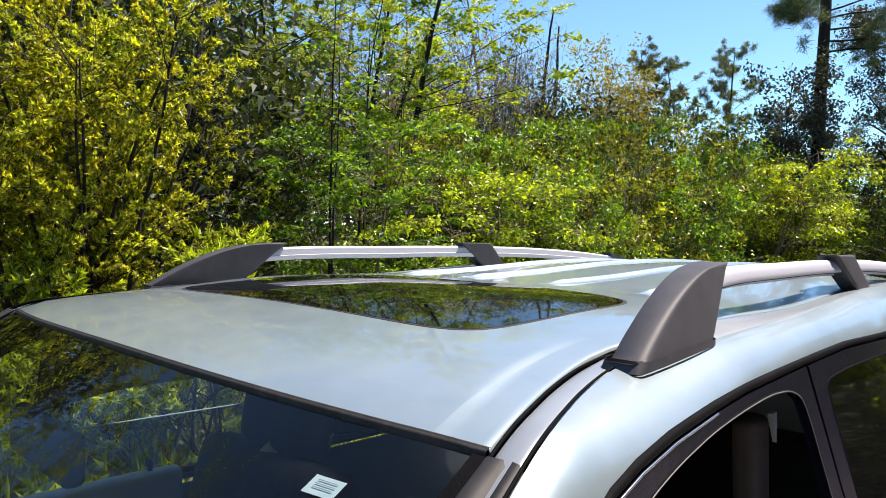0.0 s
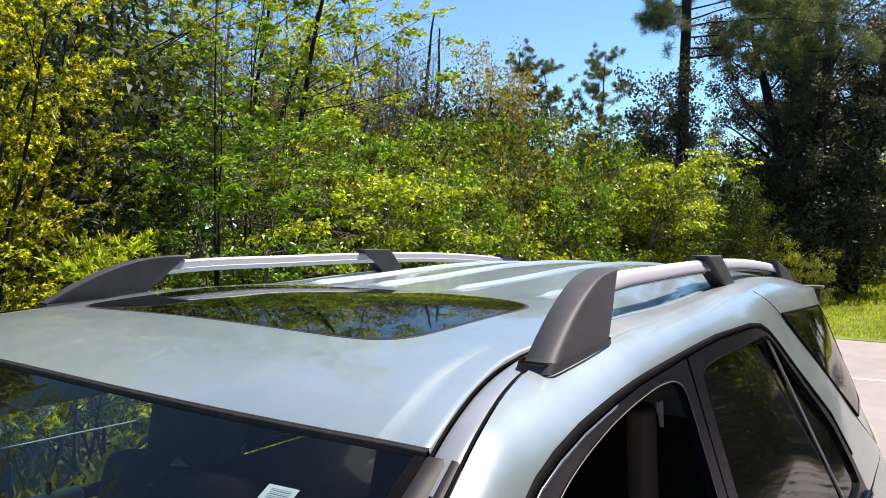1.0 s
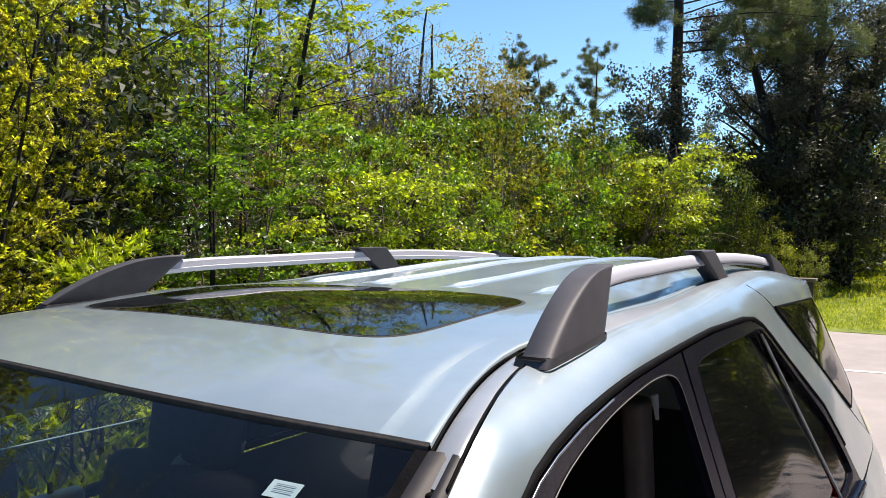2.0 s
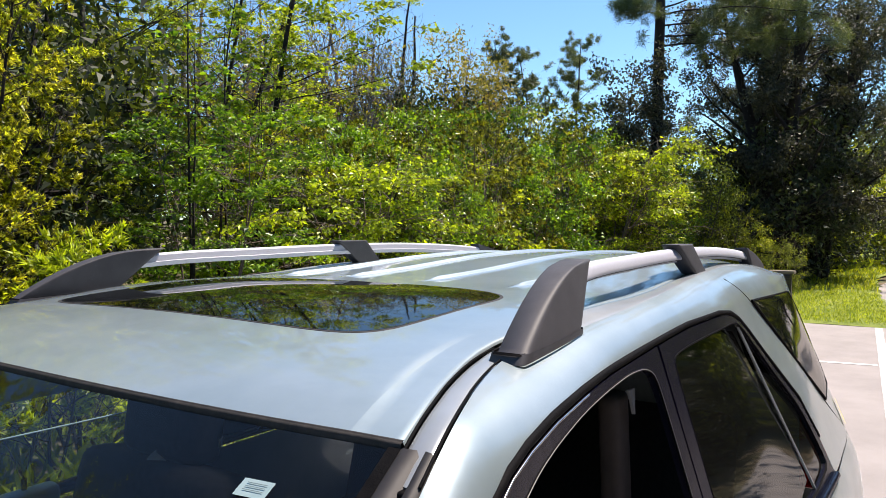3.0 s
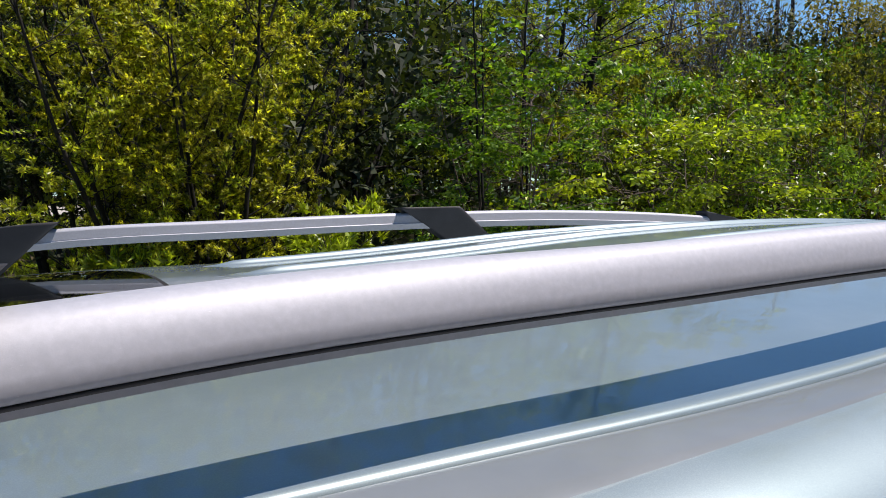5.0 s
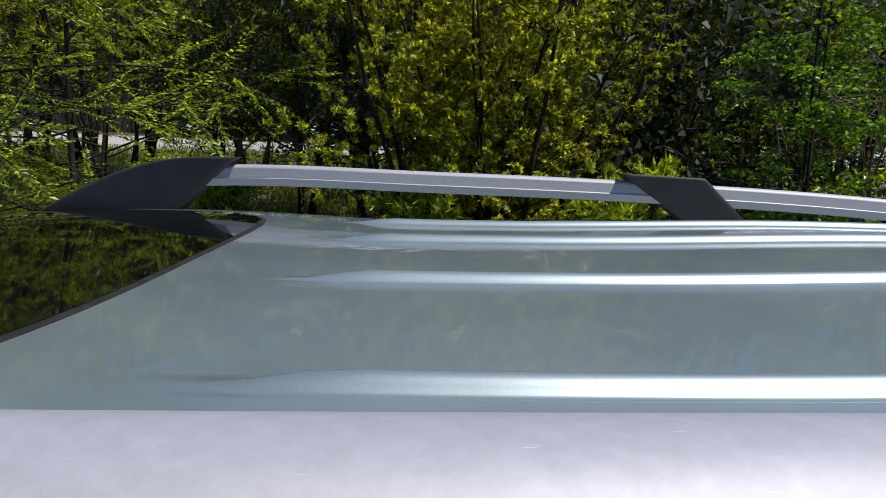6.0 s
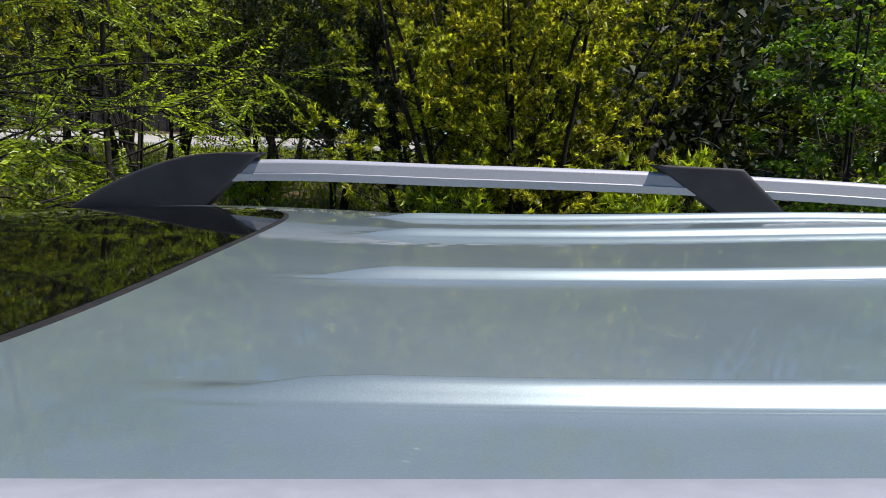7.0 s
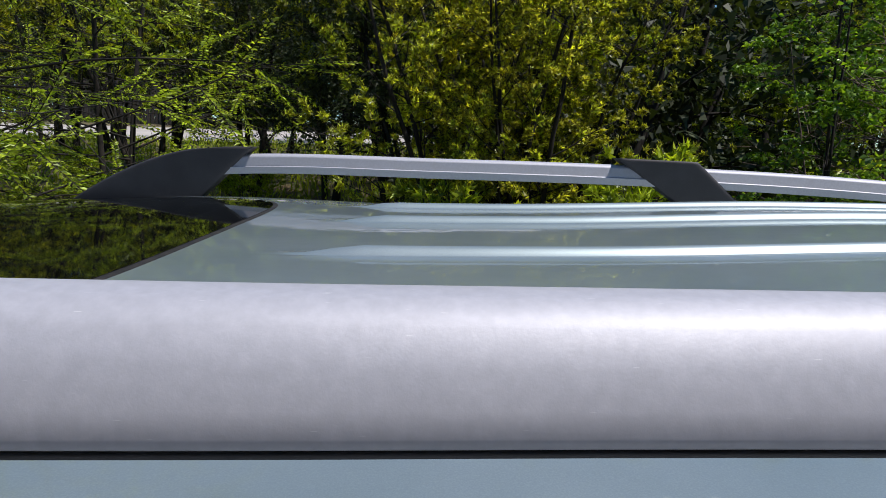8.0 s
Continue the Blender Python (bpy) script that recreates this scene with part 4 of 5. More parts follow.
def rail_profile(x, side, grow=0.0):
    """A flat-sided aluminium bar, rounded on top, with a groove along its inner face."""
    y0, zt = YR(x), ZR(x)
    out = [(-0.004, -0.0345), (-0.0095, -0.0340), (-0.0103, -0.0332), (-0.0122, -0.0240), (-0.0134, -0.0228), (-0.0134, -0.0220), (-0.0118, -0.0214), (-0.0114, -0.0204), (-0.0145, -0.0066), (-0.0140, -0.0050), (-0.0122, -0.0027), (-0.0095, -0.0011), (-0.006, -0.0003), (-0.003, 0.0),
           (0.005, -0.0010), (0.0100, -0.0050), (0.0132, -0.012), (0.0155, -0.0185), (0.0160, -0.0235), (0.0150, -0.0256), (0.0132, -0.0266), (0.006, -0.0275), (-0.0012, -0.0290), (-0.0022, -0.0345)]
    return [(x, side * (y0 + dy * (1 + grow * 20)), zt + dz + (grow if dz > -0.02 else -grow)) for dy, dz in out]


for side in (-1, 1):
    rail = thing("roof_rail", "brushed aluminium roof rail with grey-black plastic feet", "roof rail", (1.0, side * 0.63, 1.66), "roof rails")
    bar = [rail_profile(x, side) for x in np.linspace(1.30, 2.90, 60)]
    shift = lambda P: [[(p[0] - 1.0, p[1] - side * 0.63, p[2] - 1.66) for p in row] for row in P]
    part("bar", sheet_bm(shift(bar), True, False, True), RAIL, rail)
    # dark strip added where the bar's underside lies in shade
    web = [[(x, side * (YR(x) + dy), ZR(x) + dz) for dy, dz in ((0.0124, -0.0262), (0.0136, -0.0270), (0.0128, -0.0284), (0.006, -0.0290))] for x in np.linspace(1.30, 2.90, 60)]
    part("under_bar_shade", sheet_bm(shift(web)), PLASTIC, rail, "dark strip that deepens the shade under the bar")

    def foot(front_curve, rear_curve, half_out, half_in, steps=18):
        """A closed foot between a leading and a trailing edge, given as (x, height above roof) curves."""
        P = []
        for i in range(steps + 1):
            f = i / steps
            a, b = front_curve(f), rear_curve(f)
            x = [a[0] + (b[0] - a[0]) * g for g in ACROSS]
            z = [a[1] + (b[1] - a[1]) * g for g in ACROSS]
            ow, iw = half_out(f), half_in(f)
            loop = [(xx, side * (YR(xx) + ow * (1 - 0.25 * (abs(g - 0.5) * 2) ** 24)), zz) for xx, zz, g in zip(x, z, ACROSS)]
            loop += [(xx, side * (YR(xx) - iw * (1 - 0.25 * (abs(g - 0.5) * 2) ** 24)), zz) for xx, zz, g in zip(x[::-1], z[::-1], ACROSS[::-1])]
            P.append(loop)
        bm = sheet_bm(shift(P), True, False, True)
        bmesh.ops.contextual_create(bm, geom=[e for e in bm.edges if e.is_boundary and sum(v.co.z for v in e.verts) > 0.1])
        return bm

    # front foot: a shark fin, its back edge leaning rearwards as it rises
    def fa(f):
        return (1.045 + 0.275 * (1 - (1 - f) ** 0.50) + 0.02 * f, 1.652 + (ZT(1.36) - 1.652) * f)

    def fb(f):
        return (1.275 + 0.112 * f, 1.656 + (ZT(1.385) - 1.656) * f)

    part("foot", foot(fa, fb, lambda f: 0.040 - 0.018 * f, lambda f: 0.002 + 0.021 * f), PLASTIC, rail, "matt grey-black plastic end foot")
    # black layer that draws the shadow line between foot and base
    part("foot_shadow_line", foot(lambda f: (1.041 + 0.004 * f, 1.6505 + 0.003 * f), lambda f: (1.278, 1.6555 + 0.003 * f), lambda f: 0.0385, lambda f: 0.010, 2), RUBBER, rail)
    part("foot_base", foot(lambda f: (1.036 + 0.010 * f, 1.640 + 0.013 * f), lambda f: (1.279, 1.650 + 0.008 * f), lambda f: 0.0425, lambda f: 0.014, 3), PLASTIC, rail)
    part("foot", foot(lambda f: (2.130 - 0.130 * f, 1.672 + (ZT(2.0) - 1.672) * f), lambda f: (2.232 - 0.097 * f, 1.672 + (ZT(2.14) - 1.672) * f), lambda f: 0.036 - 0.014 * f, lambda f: 0.002 + 0.0225 * f), PLASTIC, rail, "matt grey-black plastic middle foot")
    part("foot", foot(lambda f: (2.87 - 0.063 * f, 1.62 + (ZT(2.79) - 1.62) * f), lambda f: (3.06 - 0.20 * f ** 2.2, 1.62 + (ZT(2.86) - 0.004 - 1.62) * f), lambda f: 0.034 - 0.012 * f, lambda f: 0.007 + 0.012 * f), PLASTIC, rail, "matt grey-black plastic rear foot")


# ---- trees and shrubs ----
def leaves(rng, base, direction, length, width, fold=0.25, droop=0.0, simple=False):
    """Verts and quads of folded leaves from arrays of bases and directions."""
    n = len(base)
    d = direction / (np.linalg.norm(direction, axis=1)[:, None] + 1e-9)
    r = rng.normal(size=(n, 3))
    s = np.cross(d, r)
    s /= np.linalg.norm(s, axis=1)[:, None] + 1e-9
    up = np.cross(s, d)
    L = (length * rng.uniform(0.65, 1.25, n))[:, None]
    Wd = (width * rng.uniform(0.7, 1.2, n))[:, None]
    mid = base + d * L * 0.5
    tip = base + d * L + np.array([0, 0, -1.0]) * droop * L
    if simple:
        return np.stack([base - s * Wd * 0.5, base + s * Wd * 0.5 + up * Wd * fold, tip], 1).reshape(-1, 3), np.arange(n * 3).reshape(n, 3)
    V = np.stack([base, mid + s * Wd * 0.5 + up * Wd * fold, tip, mid - s * Wd * 0.5 + up * Wd * fold], 1).reshape(-1, 3)
    F = np.arange(n * 4).reshape(n, 4)
    return V, F


def wander(rng, start, direction, length, steps, wobble, lift=0.0):
    """A wandering path."""
    p, d = np.array(start, float), np.array(direction, float)
    d /= np.linalg.norm(d)
    out = [p.copy()]
    for _ in range(steps):
        d = d + rng.normal(size=3) * wobble + np.array([0, 0, lift])
        d /= np.linalg.norm(d)
        p = p + d * length / steps
        out.append(p.copy())
    return np.array(out)


def at_path(path, f):
    s = f * (len(path) - 1)
    i = min(int(s), len(path) - 2)
    return path[i] + (path[i + 1] - path[i]) * (s - i), path[i + 1] - path[i]


def build_tree(seed, stems=1, height=6.0, girth=0.09, lean=(0, 0), bare=0.3, limbs=16, reach=2.0, rise=0.5, twigs=7, twig_len=0.7,
               clumps=6, per_clump=9, leaf_len=0.08, leaf_w=0.03, style="tuft", wobble=0.10, limb_droop=0.0, top_taper=0.5, spread=0.25, sprays=(), limb_girth=0.42, simple=False, gap=0.75, fill=-0.30):
    """Wood and leaf arrays of a tree with its foot at the origin."""
    rng = np.random.RandomState(seed)
    per_clump = int(per_clump * 1.35)
    wave = 2 * math.pi / gap
    wood, bases, dirs = [], [], []
    for s in range(stems):
        a = rng.uniform(0, 2 * math.pi)
        tilt = spread * (stems > 1) * rng.uniform(0.4, 1.2)
        d0 = np.array([lean[0] + tilt * math.cos(a), lean[1] + tilt * math.sin(a), 1.0])
        h = height * rng.uniform(0.75, 1.0) if stems > 1 else height
        g = girth * (0.6 if stems > 1 else 1.0)
        start = np.array([0.12 * math.cos(a), 0.12 * math.sin(a), -0.15]) if stems > 1 else np.array([0, 0, -0.2])
        trunk = wander(rng, start, d0, h, 14, wobble * 0.5)
        wood.append(tube(trunk, np.linspace(1.0, 0.12, 15) ** 0.8 * g, 8))
        for k in range(limbs + len(sprays)):
            f = bare + (0.99 - bare) * ((k + rng.uniform(0, 1)) / limbs)
            az = k * 2.4 + rng.uniform(-0.6, 0.6)
            out = np.array([math.cos(az), math.sin(az), rise + rng.uniform(-0.2, 0.25)])
            ll = reach * (1 - top_taper * (f - bare) / (1 - bare)) * rng.uniform(0.65, 1.15)
            if k >= limbs:
                f, ll = sprays[k - limbs][0], sprays[k - limbs][4]
                out = np.array(sprays[k - limbs][1:4])
            p, d = at_path(trunk, f)
            limb = wander(rng, p, out, ll, 7, wobble, -limb_droop)
            r0 = max(0.006, g * limb_girth * (1.05 - f))
            wood.append(tube(limb, np.linspace(r0, r0 * 0.22, 8), 5))
            for t in range(twigs):
                q, ld = at_path(limb, rng.uniform(0.22, 1.0))
                side = rng.normal(size=3)
                side[2] = side[2] * 0.5 + 0.25 * rise
                td = ld / (np.linalg.norm(ld) + 1e-9) * 0.8 + side * 0.7
                twig = wander(rng, q, td, twig_len * rng.uniform(0.5, 1.2), 3, wobble * 1.3, -limb_droop)
                if not simple or t % 3 == 0:
                    wood.append(tube(twig, np.linspace(max(0.0035, r0 * 0.25), 0.002, 4), 3))
                e = twig[-1]
                if math.sin(e[0] * wave + seed) + math.sin(e[1] * wave * 0.9 + 2 * seed) + math.sin(e[2] * wave * 1.25) < fill:
                    continue  # an open place in the crown
                for c in range(clumps):
                    b, bd = at_path(twig, 1 - 0.75 * rng.uniform(0, 1) ** 1.6)
                    bd = bd / (np.linalg.norm(bd) + 1e-9)
                    if style == "tuft":
                        bases.append(b + rng.normal(size=(per_clump, 3)) * leaf_len * 0.16)
                        dirs.append(bd * 0.55 + np.array([0, 0, 0.30]) + rng.normal(size=(per_clump, 3)) * 0.55)
                    elif style == "flat":
                        bases.append(b + rng.normal(size=(per_clump, 3)) * np.array([1, 1, 0.35]) * leaf_len * 0.9)
                        dirs.append(rng.normal(size=(per_clump, 3)) * np.array([1, 1, 0.25]) + bd * 0.4 + np.array([0, 0, -0.25]))
                    elif style == "frond":
                        run = np.array([at_path(twig, g)[0] for g in np.linspace(0.04, 1.0, per_clump)])
                        flip = np.where(np.arange(per_clump) % 2 == 0, 1.0, -1.0)[:, None]
                        wide = np.cross(bd, np.array([0, 0, 1.0])) + rng.normal(size=3) * 0.15
                        bases.append(run)
                        dirs.append(flip * wide + bd * 0.6 + rng.normal(size=(per_clump, 3)) * 0.18)
                    elif style == "needle":
                        bases.append(b + rng.normal(size=(per_clump, 3)) * 0.03)
                        dirs.append(bd * 0.7 + rng.normal(size=(per_clump, 3)) * 0.75)
                    elif style == "pompon":
                        bases.append(b + rng.normal(size=(per_clump, 3)) * leaf_len * 0.35)
                        dirs.append(bd * 0.3 + np.array([0, 0, 0.2]) + rng.normal(size=(per_clump, 3)) * 0.7)
                    else:
                        bases.append(b + rng.normal(size=(per_clump, 3)) * leaf_len * 1.3)
                        dirs.append(rng.normal(size=(per_clump, 3)))
    wv, wf = joined(wood)
    if bases:
        lv, lf = leaves(rng, np.concatenate(bases), np.concatenate(dirs), leaf_len, leaf_w, 0.2, 0.12 if style not in ("needle", "pompon") else 0.1, simple)
    else:
        lv = lf = None
    return wv, wf, lv, lf


KINDS, TOPS = {}, {}


def kind_of(key, name, label, bark, leaf, category="tree", **params):
    """One tree of a kind, built at its foot; copies are set about the place."""
    wv, wf, lv, lf = build_tree(**params)
    TOPS[key] = float(np.percentile((lv if lv is not None else wv)[:, 2], 99.5))
    KINDS[key] = (name, label, category, mesh_np("trunk", wv, wf, bark, True), mesh_np("crown", lv, lf, leaf) if lv is not None else None)


def plant_to(key, x, y, turn, top, wide=1.0):
    """Plant so that the crown ends at a height of top over the lot."""
    s = (top - ground_z(x, y)) / TOPS[key]
    return plant(key, x, y, turn, s * wide, 0.0, 1.0 / wide)


def plant(key, x, y, turn=0.0, scale=1.0, sink=0.0, tall=1.0):
    name, label, category, wood, crown = KINDS[key]
    t = thing(name, label, category, (x, y, ground_z(x, y) - sink), "woodland " + category + "s")
    t.matrix_world = Matrix.Translation((x, y, ground_z(x, y) - sink)) @ pose(0, 0, 0, 0, 0, turn) @ Matrix.Diagonal((scale, scale, scale * tall, 1))
    part("trunk", wood, None, t)
    if crown:
        part("crown", crown, None, t)
    return t


kind_of("myrtle", "evergreen_shrub", "tall evergreen shrub with yellow-green leaf tufts", BARK, L_MYRTLE, "shrub", seed=3, stems=6, height=4.6, girth=0.05, bare=0.12, limbs=17, reach=1.05, rise=0.6, twigs=11, twig_len=0.42, clumps=5, per_clump=17, leaf_len=0.046, leaf_w=0.022, style="tuft", spread=0.26, gap=0.5, simple=True)
kind_of("myrtle3", "evergreen_shrub", "tall evergreen shrub, bare-stemmed below its yellow-green tufts", BARK, L_MYRTLE, "shrub", seed=14, stems=5, height=5.4, girth=0.05, bare=0.36, limbs=13, reach=1.2, rise=0.6, twigs=7, twig_len=0.5, clumps=4, per_clump=11, leaf_len=0.075, leaf_w=0.026, style="tuft", spread=0.22, simple=True, gap=0.6)
kind_of("lowbush", "low_bush", "low bush with bright yellow-green leaf tips", BARK, L_TIP, "bush", seed=5, stems=7, height=1.55, girth=0.02, bare=0.15, limbs=9, reach=0.50, rise=1.0, twigs=5, twig_len=0.26, clumps=3, per_clump=13, leaf_len=0.068, leaf_w=0.024, style="tuft", spread=0.5, simple=True)
kind_of("maple", "maple_sapling", "young broadleaf tree in fresh bright green leaf", TWIG, L_MAPLE, "tree", seed=11, stems=3, height=3.2, girth=0.024, bare=0.15, limbs=12, reach=0.75, rise=0.35, twigs=7, twig_len=0.36, clumps=5, per_clump=8, leaf_len=0.05, leaf_w=0.038, style="flat", spread=0.14, limb_droop=0.03)
kind_of("arch", "arching_shrub", "arching shrub with hanging bright yellow-green leaves", TWIG, L_TIP, "shrub", seed=17, stems=5, height=2.9, girth=0.024, bare=0.22, limbs=9, reach=1.2, rise=0.75, twigs=7, twig_len=0.40, clumps=5, per_clump=6, leaf_len=0.058, leaf_w=0.034, style="flat", spread=0.34, limb_droop=0.13)
kind_of("feather", "feathery_tree", "dark-trunked tree with feathery horizontal green sprays", BARK, L_FEATHER, "tree", seed=22, stems=2, height=7.4, girth=0.115, bare=0.17, limbs=21, reach=3.3, rise=0.22, twigs=17, twig_len=0.80, clumps=6, per_clump=19, leaf_len=0.046, leaf_w=0.024, spread=0.12, style="flat", limb_droop=0.02, top_taper=0.35, limb_girth=0.4, gap=1.3, simple=True)
kind_of("spray", "feathery_tree", "slender tree with long fine needle-leaved green sprays", BARK, L_TIP, "tree", seed=23, stems=2, height=5.8, girth=0.06, bare=0.16, limbs=24, reach=2.6, rise=0.22, twigs=15, twig_len=0.75, clumps=2, per_clump=24, leaf_len=0.046, leaf_w=0.016, spread=0.10, style="frond", limb_droop=0.035, top_taper=0.4, wobble=0.07, gap=1.4)
kind_of("shrub", "leafy_shrub", "sunlit broadleaf shrub in yellow-green spring leaf", TWIG, L_SHRUB, "shrub", seed=31, stems=5, height=3.2, girth=0.03, bare=0.08, limbs=12, reach=0.95, rise=0.6, twigs=6, twig_len=0.42, clumps=4, per_clump=10, leaf_len=0.062, leaf_w=0.036, style="mixed", spread=0.28, simple=True)
kind_of("shrub2", "leafy_shrub", "dense shrub with upright olive-green leaf tufts", TWIG, L_OLIVE, "shrub", seed=37, stems=5, height=3.4, girth=0.03, bare=0.08, limbs=12, reach=0.90, rise=0.8, twigs=6, twig_len=0.42, clumps=4, per_clump=10, leaf_len=0.080, leaf_w=0.030, style="tuft", spread=0.24, simple=True)
kind_of("greenshrub", "leafy_shrub", "green broadleaf shrub in the half shade", TWIG, L_MAPLE, "shrub", seed=39, stems=4, height=3.4, girth=0.03, bare=0.06, limbs=11, reach=1.0, rise=0.5, twigs=6, twig_len=0.45, clumps=4, per_clump=11, leaf_len=0.065, leaf_w=0.042, style="mixed", spread=0.24, simple=True)
kind_of("oak", "evergreen_oak", "massive dark evergreen tree with dense small leaves", BARK, L_OAK, "tree", seed=41, stems=3, height=9.9, girth=0.42, bare=0.13, limbs=26, reach=2.15, rise=0.6, twigs=10, twig_len=0.70, clumps=7, per_clump=16, leaf_len=0.085, leaf_w=0.050, style="mixed", spread=0.14, top_taper=0.10, simple=True, gap=1.9)
kind_of("pine", "pine_tree", "tall pine with open crown of needle tufts", BARK, L_PINE, "tree", seed=51, height=15.0, girth=0.165, bare=0.50, limbs=16, reach=2.6, rise=0.30, twigs=14, twig_len=0.7, clumps=6, per_clump=40, leaf_len=0.15, leaf_w=0.010, style="pompon", wobble=0.09, top_taper=0.45, sprays=((0.380, 0.35, -0.94, 0.04, 3.4), (0.395, 0.15, -0.95, 0.12, 2.6), (0.410, 0.5, -0.85, 0.10, 3.2), (0.425, 0.1, -0.95, 0.06, 3.5), (0.435, 0.6, -0.7, 0.20, 2.4), (0.450, 0.3, -0.9, 0.10, 3.3), (0.465, -0.2, -0.9, 0.10, 2.9), (0.425, -0.6, 0.5, 0.3, 0.6), (0.455, 0.3, 0.7, 0.3, 0.8)), limb_girth=0.22, simple=True, gap=1.4, fill=-4, limb_droop=0.025)
kind_of("youngpine", "young_pine", "young pine with long needle tufts", BARK, L_PINE, "tree", seed=53, height=4.4, girth=0.06, bare=0.15, limbs=16, reach=0.9, rise=0.7, twigs=5, twig_len=0.40, clumps=4, per_clump=26, leaf_len=0.20, leaf_w=0.012, style="pompon", simple=True)
kind_of("tan", "budding_tree", "half-bare tree with tan spring buds", TWIG, L_TAN, "tree", seed=61, stems=3, height=7.0, girth=0.07, bare=0.18, limbs=18, reach=1.5, rise=0.9, twigs=9, twig_len=0.8, clumps=5, per_clump=4, leaf_len=0.09, leaf_w=0.05, style="mixed", spread=0.13, simple=True, gap=1.2)
kind_of("bare", "bare_tree", "bare grey tree with fine twigs", GREYBARK, L_TAN, "tree", seed=71, height=10.5, girth=0.13, bare=0.30, limbs=22, reach=2.2, rise=0.9, twigs=9, twig_len=1.0, clumps=1, per_clump=2, leaf_len=0.06, leaf_w=0.03, style="mixed", wobble=0.12, simple=True)
kind_of("snag", "dead_tree", "dark dead tree with a forked bare trunk", BARK, L_TAN, "tree", seed=77, stems=3, height=8.6, girth=0.20, bare=0.3, limbs=12, reach=1.1, rise=1.3, twigs=5, twig_len=0.7, clumps=1, per_clump=1, leaf_len=0.05, leaf_w=0.02, style="mixed", wobble=0.16, spread=0.07, simple=True)
kind_of("thicket", "bare_sapling", "cluster of bare pale saplings with few buds", GREYBARK, L_TAN, "tree", seed=73, stems=6, height=5.0, girth=0.05, bare=0.20, limbs=18, reach=0.9, rise=1.6, twigs=8, twig_len=0.7, clumps=1, per_clump=2, leaf_len=0.07, leaf_w=0.035, style="mixed", wobble=0.08, spread=0.16, simple=True)
kind_of("stems", "thin_sapling", "pair of thin dark sapling stems with few leaves", BARK, L_MAPLE, "tree", seed=75, stems=2, height=4.6, girth=0.035, bare=0.45, limbs=8, reach=0.5, rise=0.9, twigs=4, twig_len=0.3, clumps=2, per_clump=3, leaf_len=0.08, leaf_w=0.05, style="flat", wobble=0.05, spread=0.06)
kind_of("vine", "vine_clad_shrub", "dark vine foliage climbing a trunk", BARK, L_OAK, "shrub", seed=81, stems=2, height=5.6, girth=0.05, bare=0.35, limbs=16, reach=0.85, rise=0.5, twigs=7, twig_len=0.45, clumps=5, per_clump=10, leaf_len=0.085, leaf_w=0.06, style="mixed", spread=0.06, top_taper=0.2, simple=True, gap=0.9)
kind_of("leaner", "leaning_sapling", "slender leaning sapling with sparse bright leaves", BARK, L_TIP, "tree", seed=91, height=7.2, girth=0.058, lean=(0.15, -0.16), bare=0.22, limbs=26, reach=0.9, rise=0.55, twigs=8, twig_len=0.40, clumps=5, per_clump=8, leaf_len=0.080, leaf_w=0.046, style="flat", wobble=0.04, sprays=((0.50, 0.62, -0.75, 0.42, 2.5), (0.47, 0.5, -0.85, 0.30, 2.2), (0.53, 0.55, -0.8, 0.5, 2.0)), limb_girth=0.3)
kind_of("faroak", "evergreen_oak", "dark broad-crowned evergreen tree at the wood's edge", BARK, L_DARK, "tree", seed=43, stems=3, height=13.0, girth=0.40, bare=0.08, limbs=20, reach=3.8, rise=0.45, twigs=8, twig_len=1.5, clumps=4, per_clump=6, leaf_len=0.34, leaf_w=0.17, style="mixed", spread=0.10, top_taper=0.35, simple=True, gap=2.4)
# gloom: dark tree added wherever the gaps need deeper shade
kind_of("gloom", "evergreen_tree", "dark-leaved evergreen filling in the wood's shade", BARK, L_DARK, "tree", seed=45, stems=3, height=6.0, girth=0.14, bare=0.04, limbs=15, reach=1.9, rise=0.3, twigs=7, twig_len=0.7, clumps=4, per_clump=5, leaf_len=0.165, leaf_w=0.08, style="mixed", spread=0.12, top_taper=0.3, simple=True, gap=1.3)
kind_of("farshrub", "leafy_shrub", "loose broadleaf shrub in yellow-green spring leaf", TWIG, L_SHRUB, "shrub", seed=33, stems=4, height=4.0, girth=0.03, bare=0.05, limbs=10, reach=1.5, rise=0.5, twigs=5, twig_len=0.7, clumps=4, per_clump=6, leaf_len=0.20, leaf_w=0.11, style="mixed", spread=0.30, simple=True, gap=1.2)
# shade: the same stand-in for shade, open below so the lane shows
kind_of("shade", "evergreen_tree", "dark-leaved evergreen with a bare lower trunk, filling in shade", BARK, L_DARK, "tree", seed=46, stems=3, height=5.2, girth=0.08, bare=0.20, limbs=15, reach=1.5, rise=0.4, twigs=9, twig_len=0.5, clumps=4, per_clump=12, leaf_len=0.070, leaf_w=0.030, style="mixed", spread=0.16, simple=True)
kind_of("farpine", "pine_tree", "slim far pine with rounded tufts of dark needles", BARK, L_PINE, "tree", seed=57, height=14.0, girth=0.13, bare=0.56, limbs=14, reach=2.2, rise=0.55, twigs=9, twig_len=0.85, clumps=6, per_clump=22, leaf_len=0.24, leaf_w=0.036, style="pompon", wobble=0.055, top_taper=0.45, simple=True, gap=2.2, fill=-0.5)

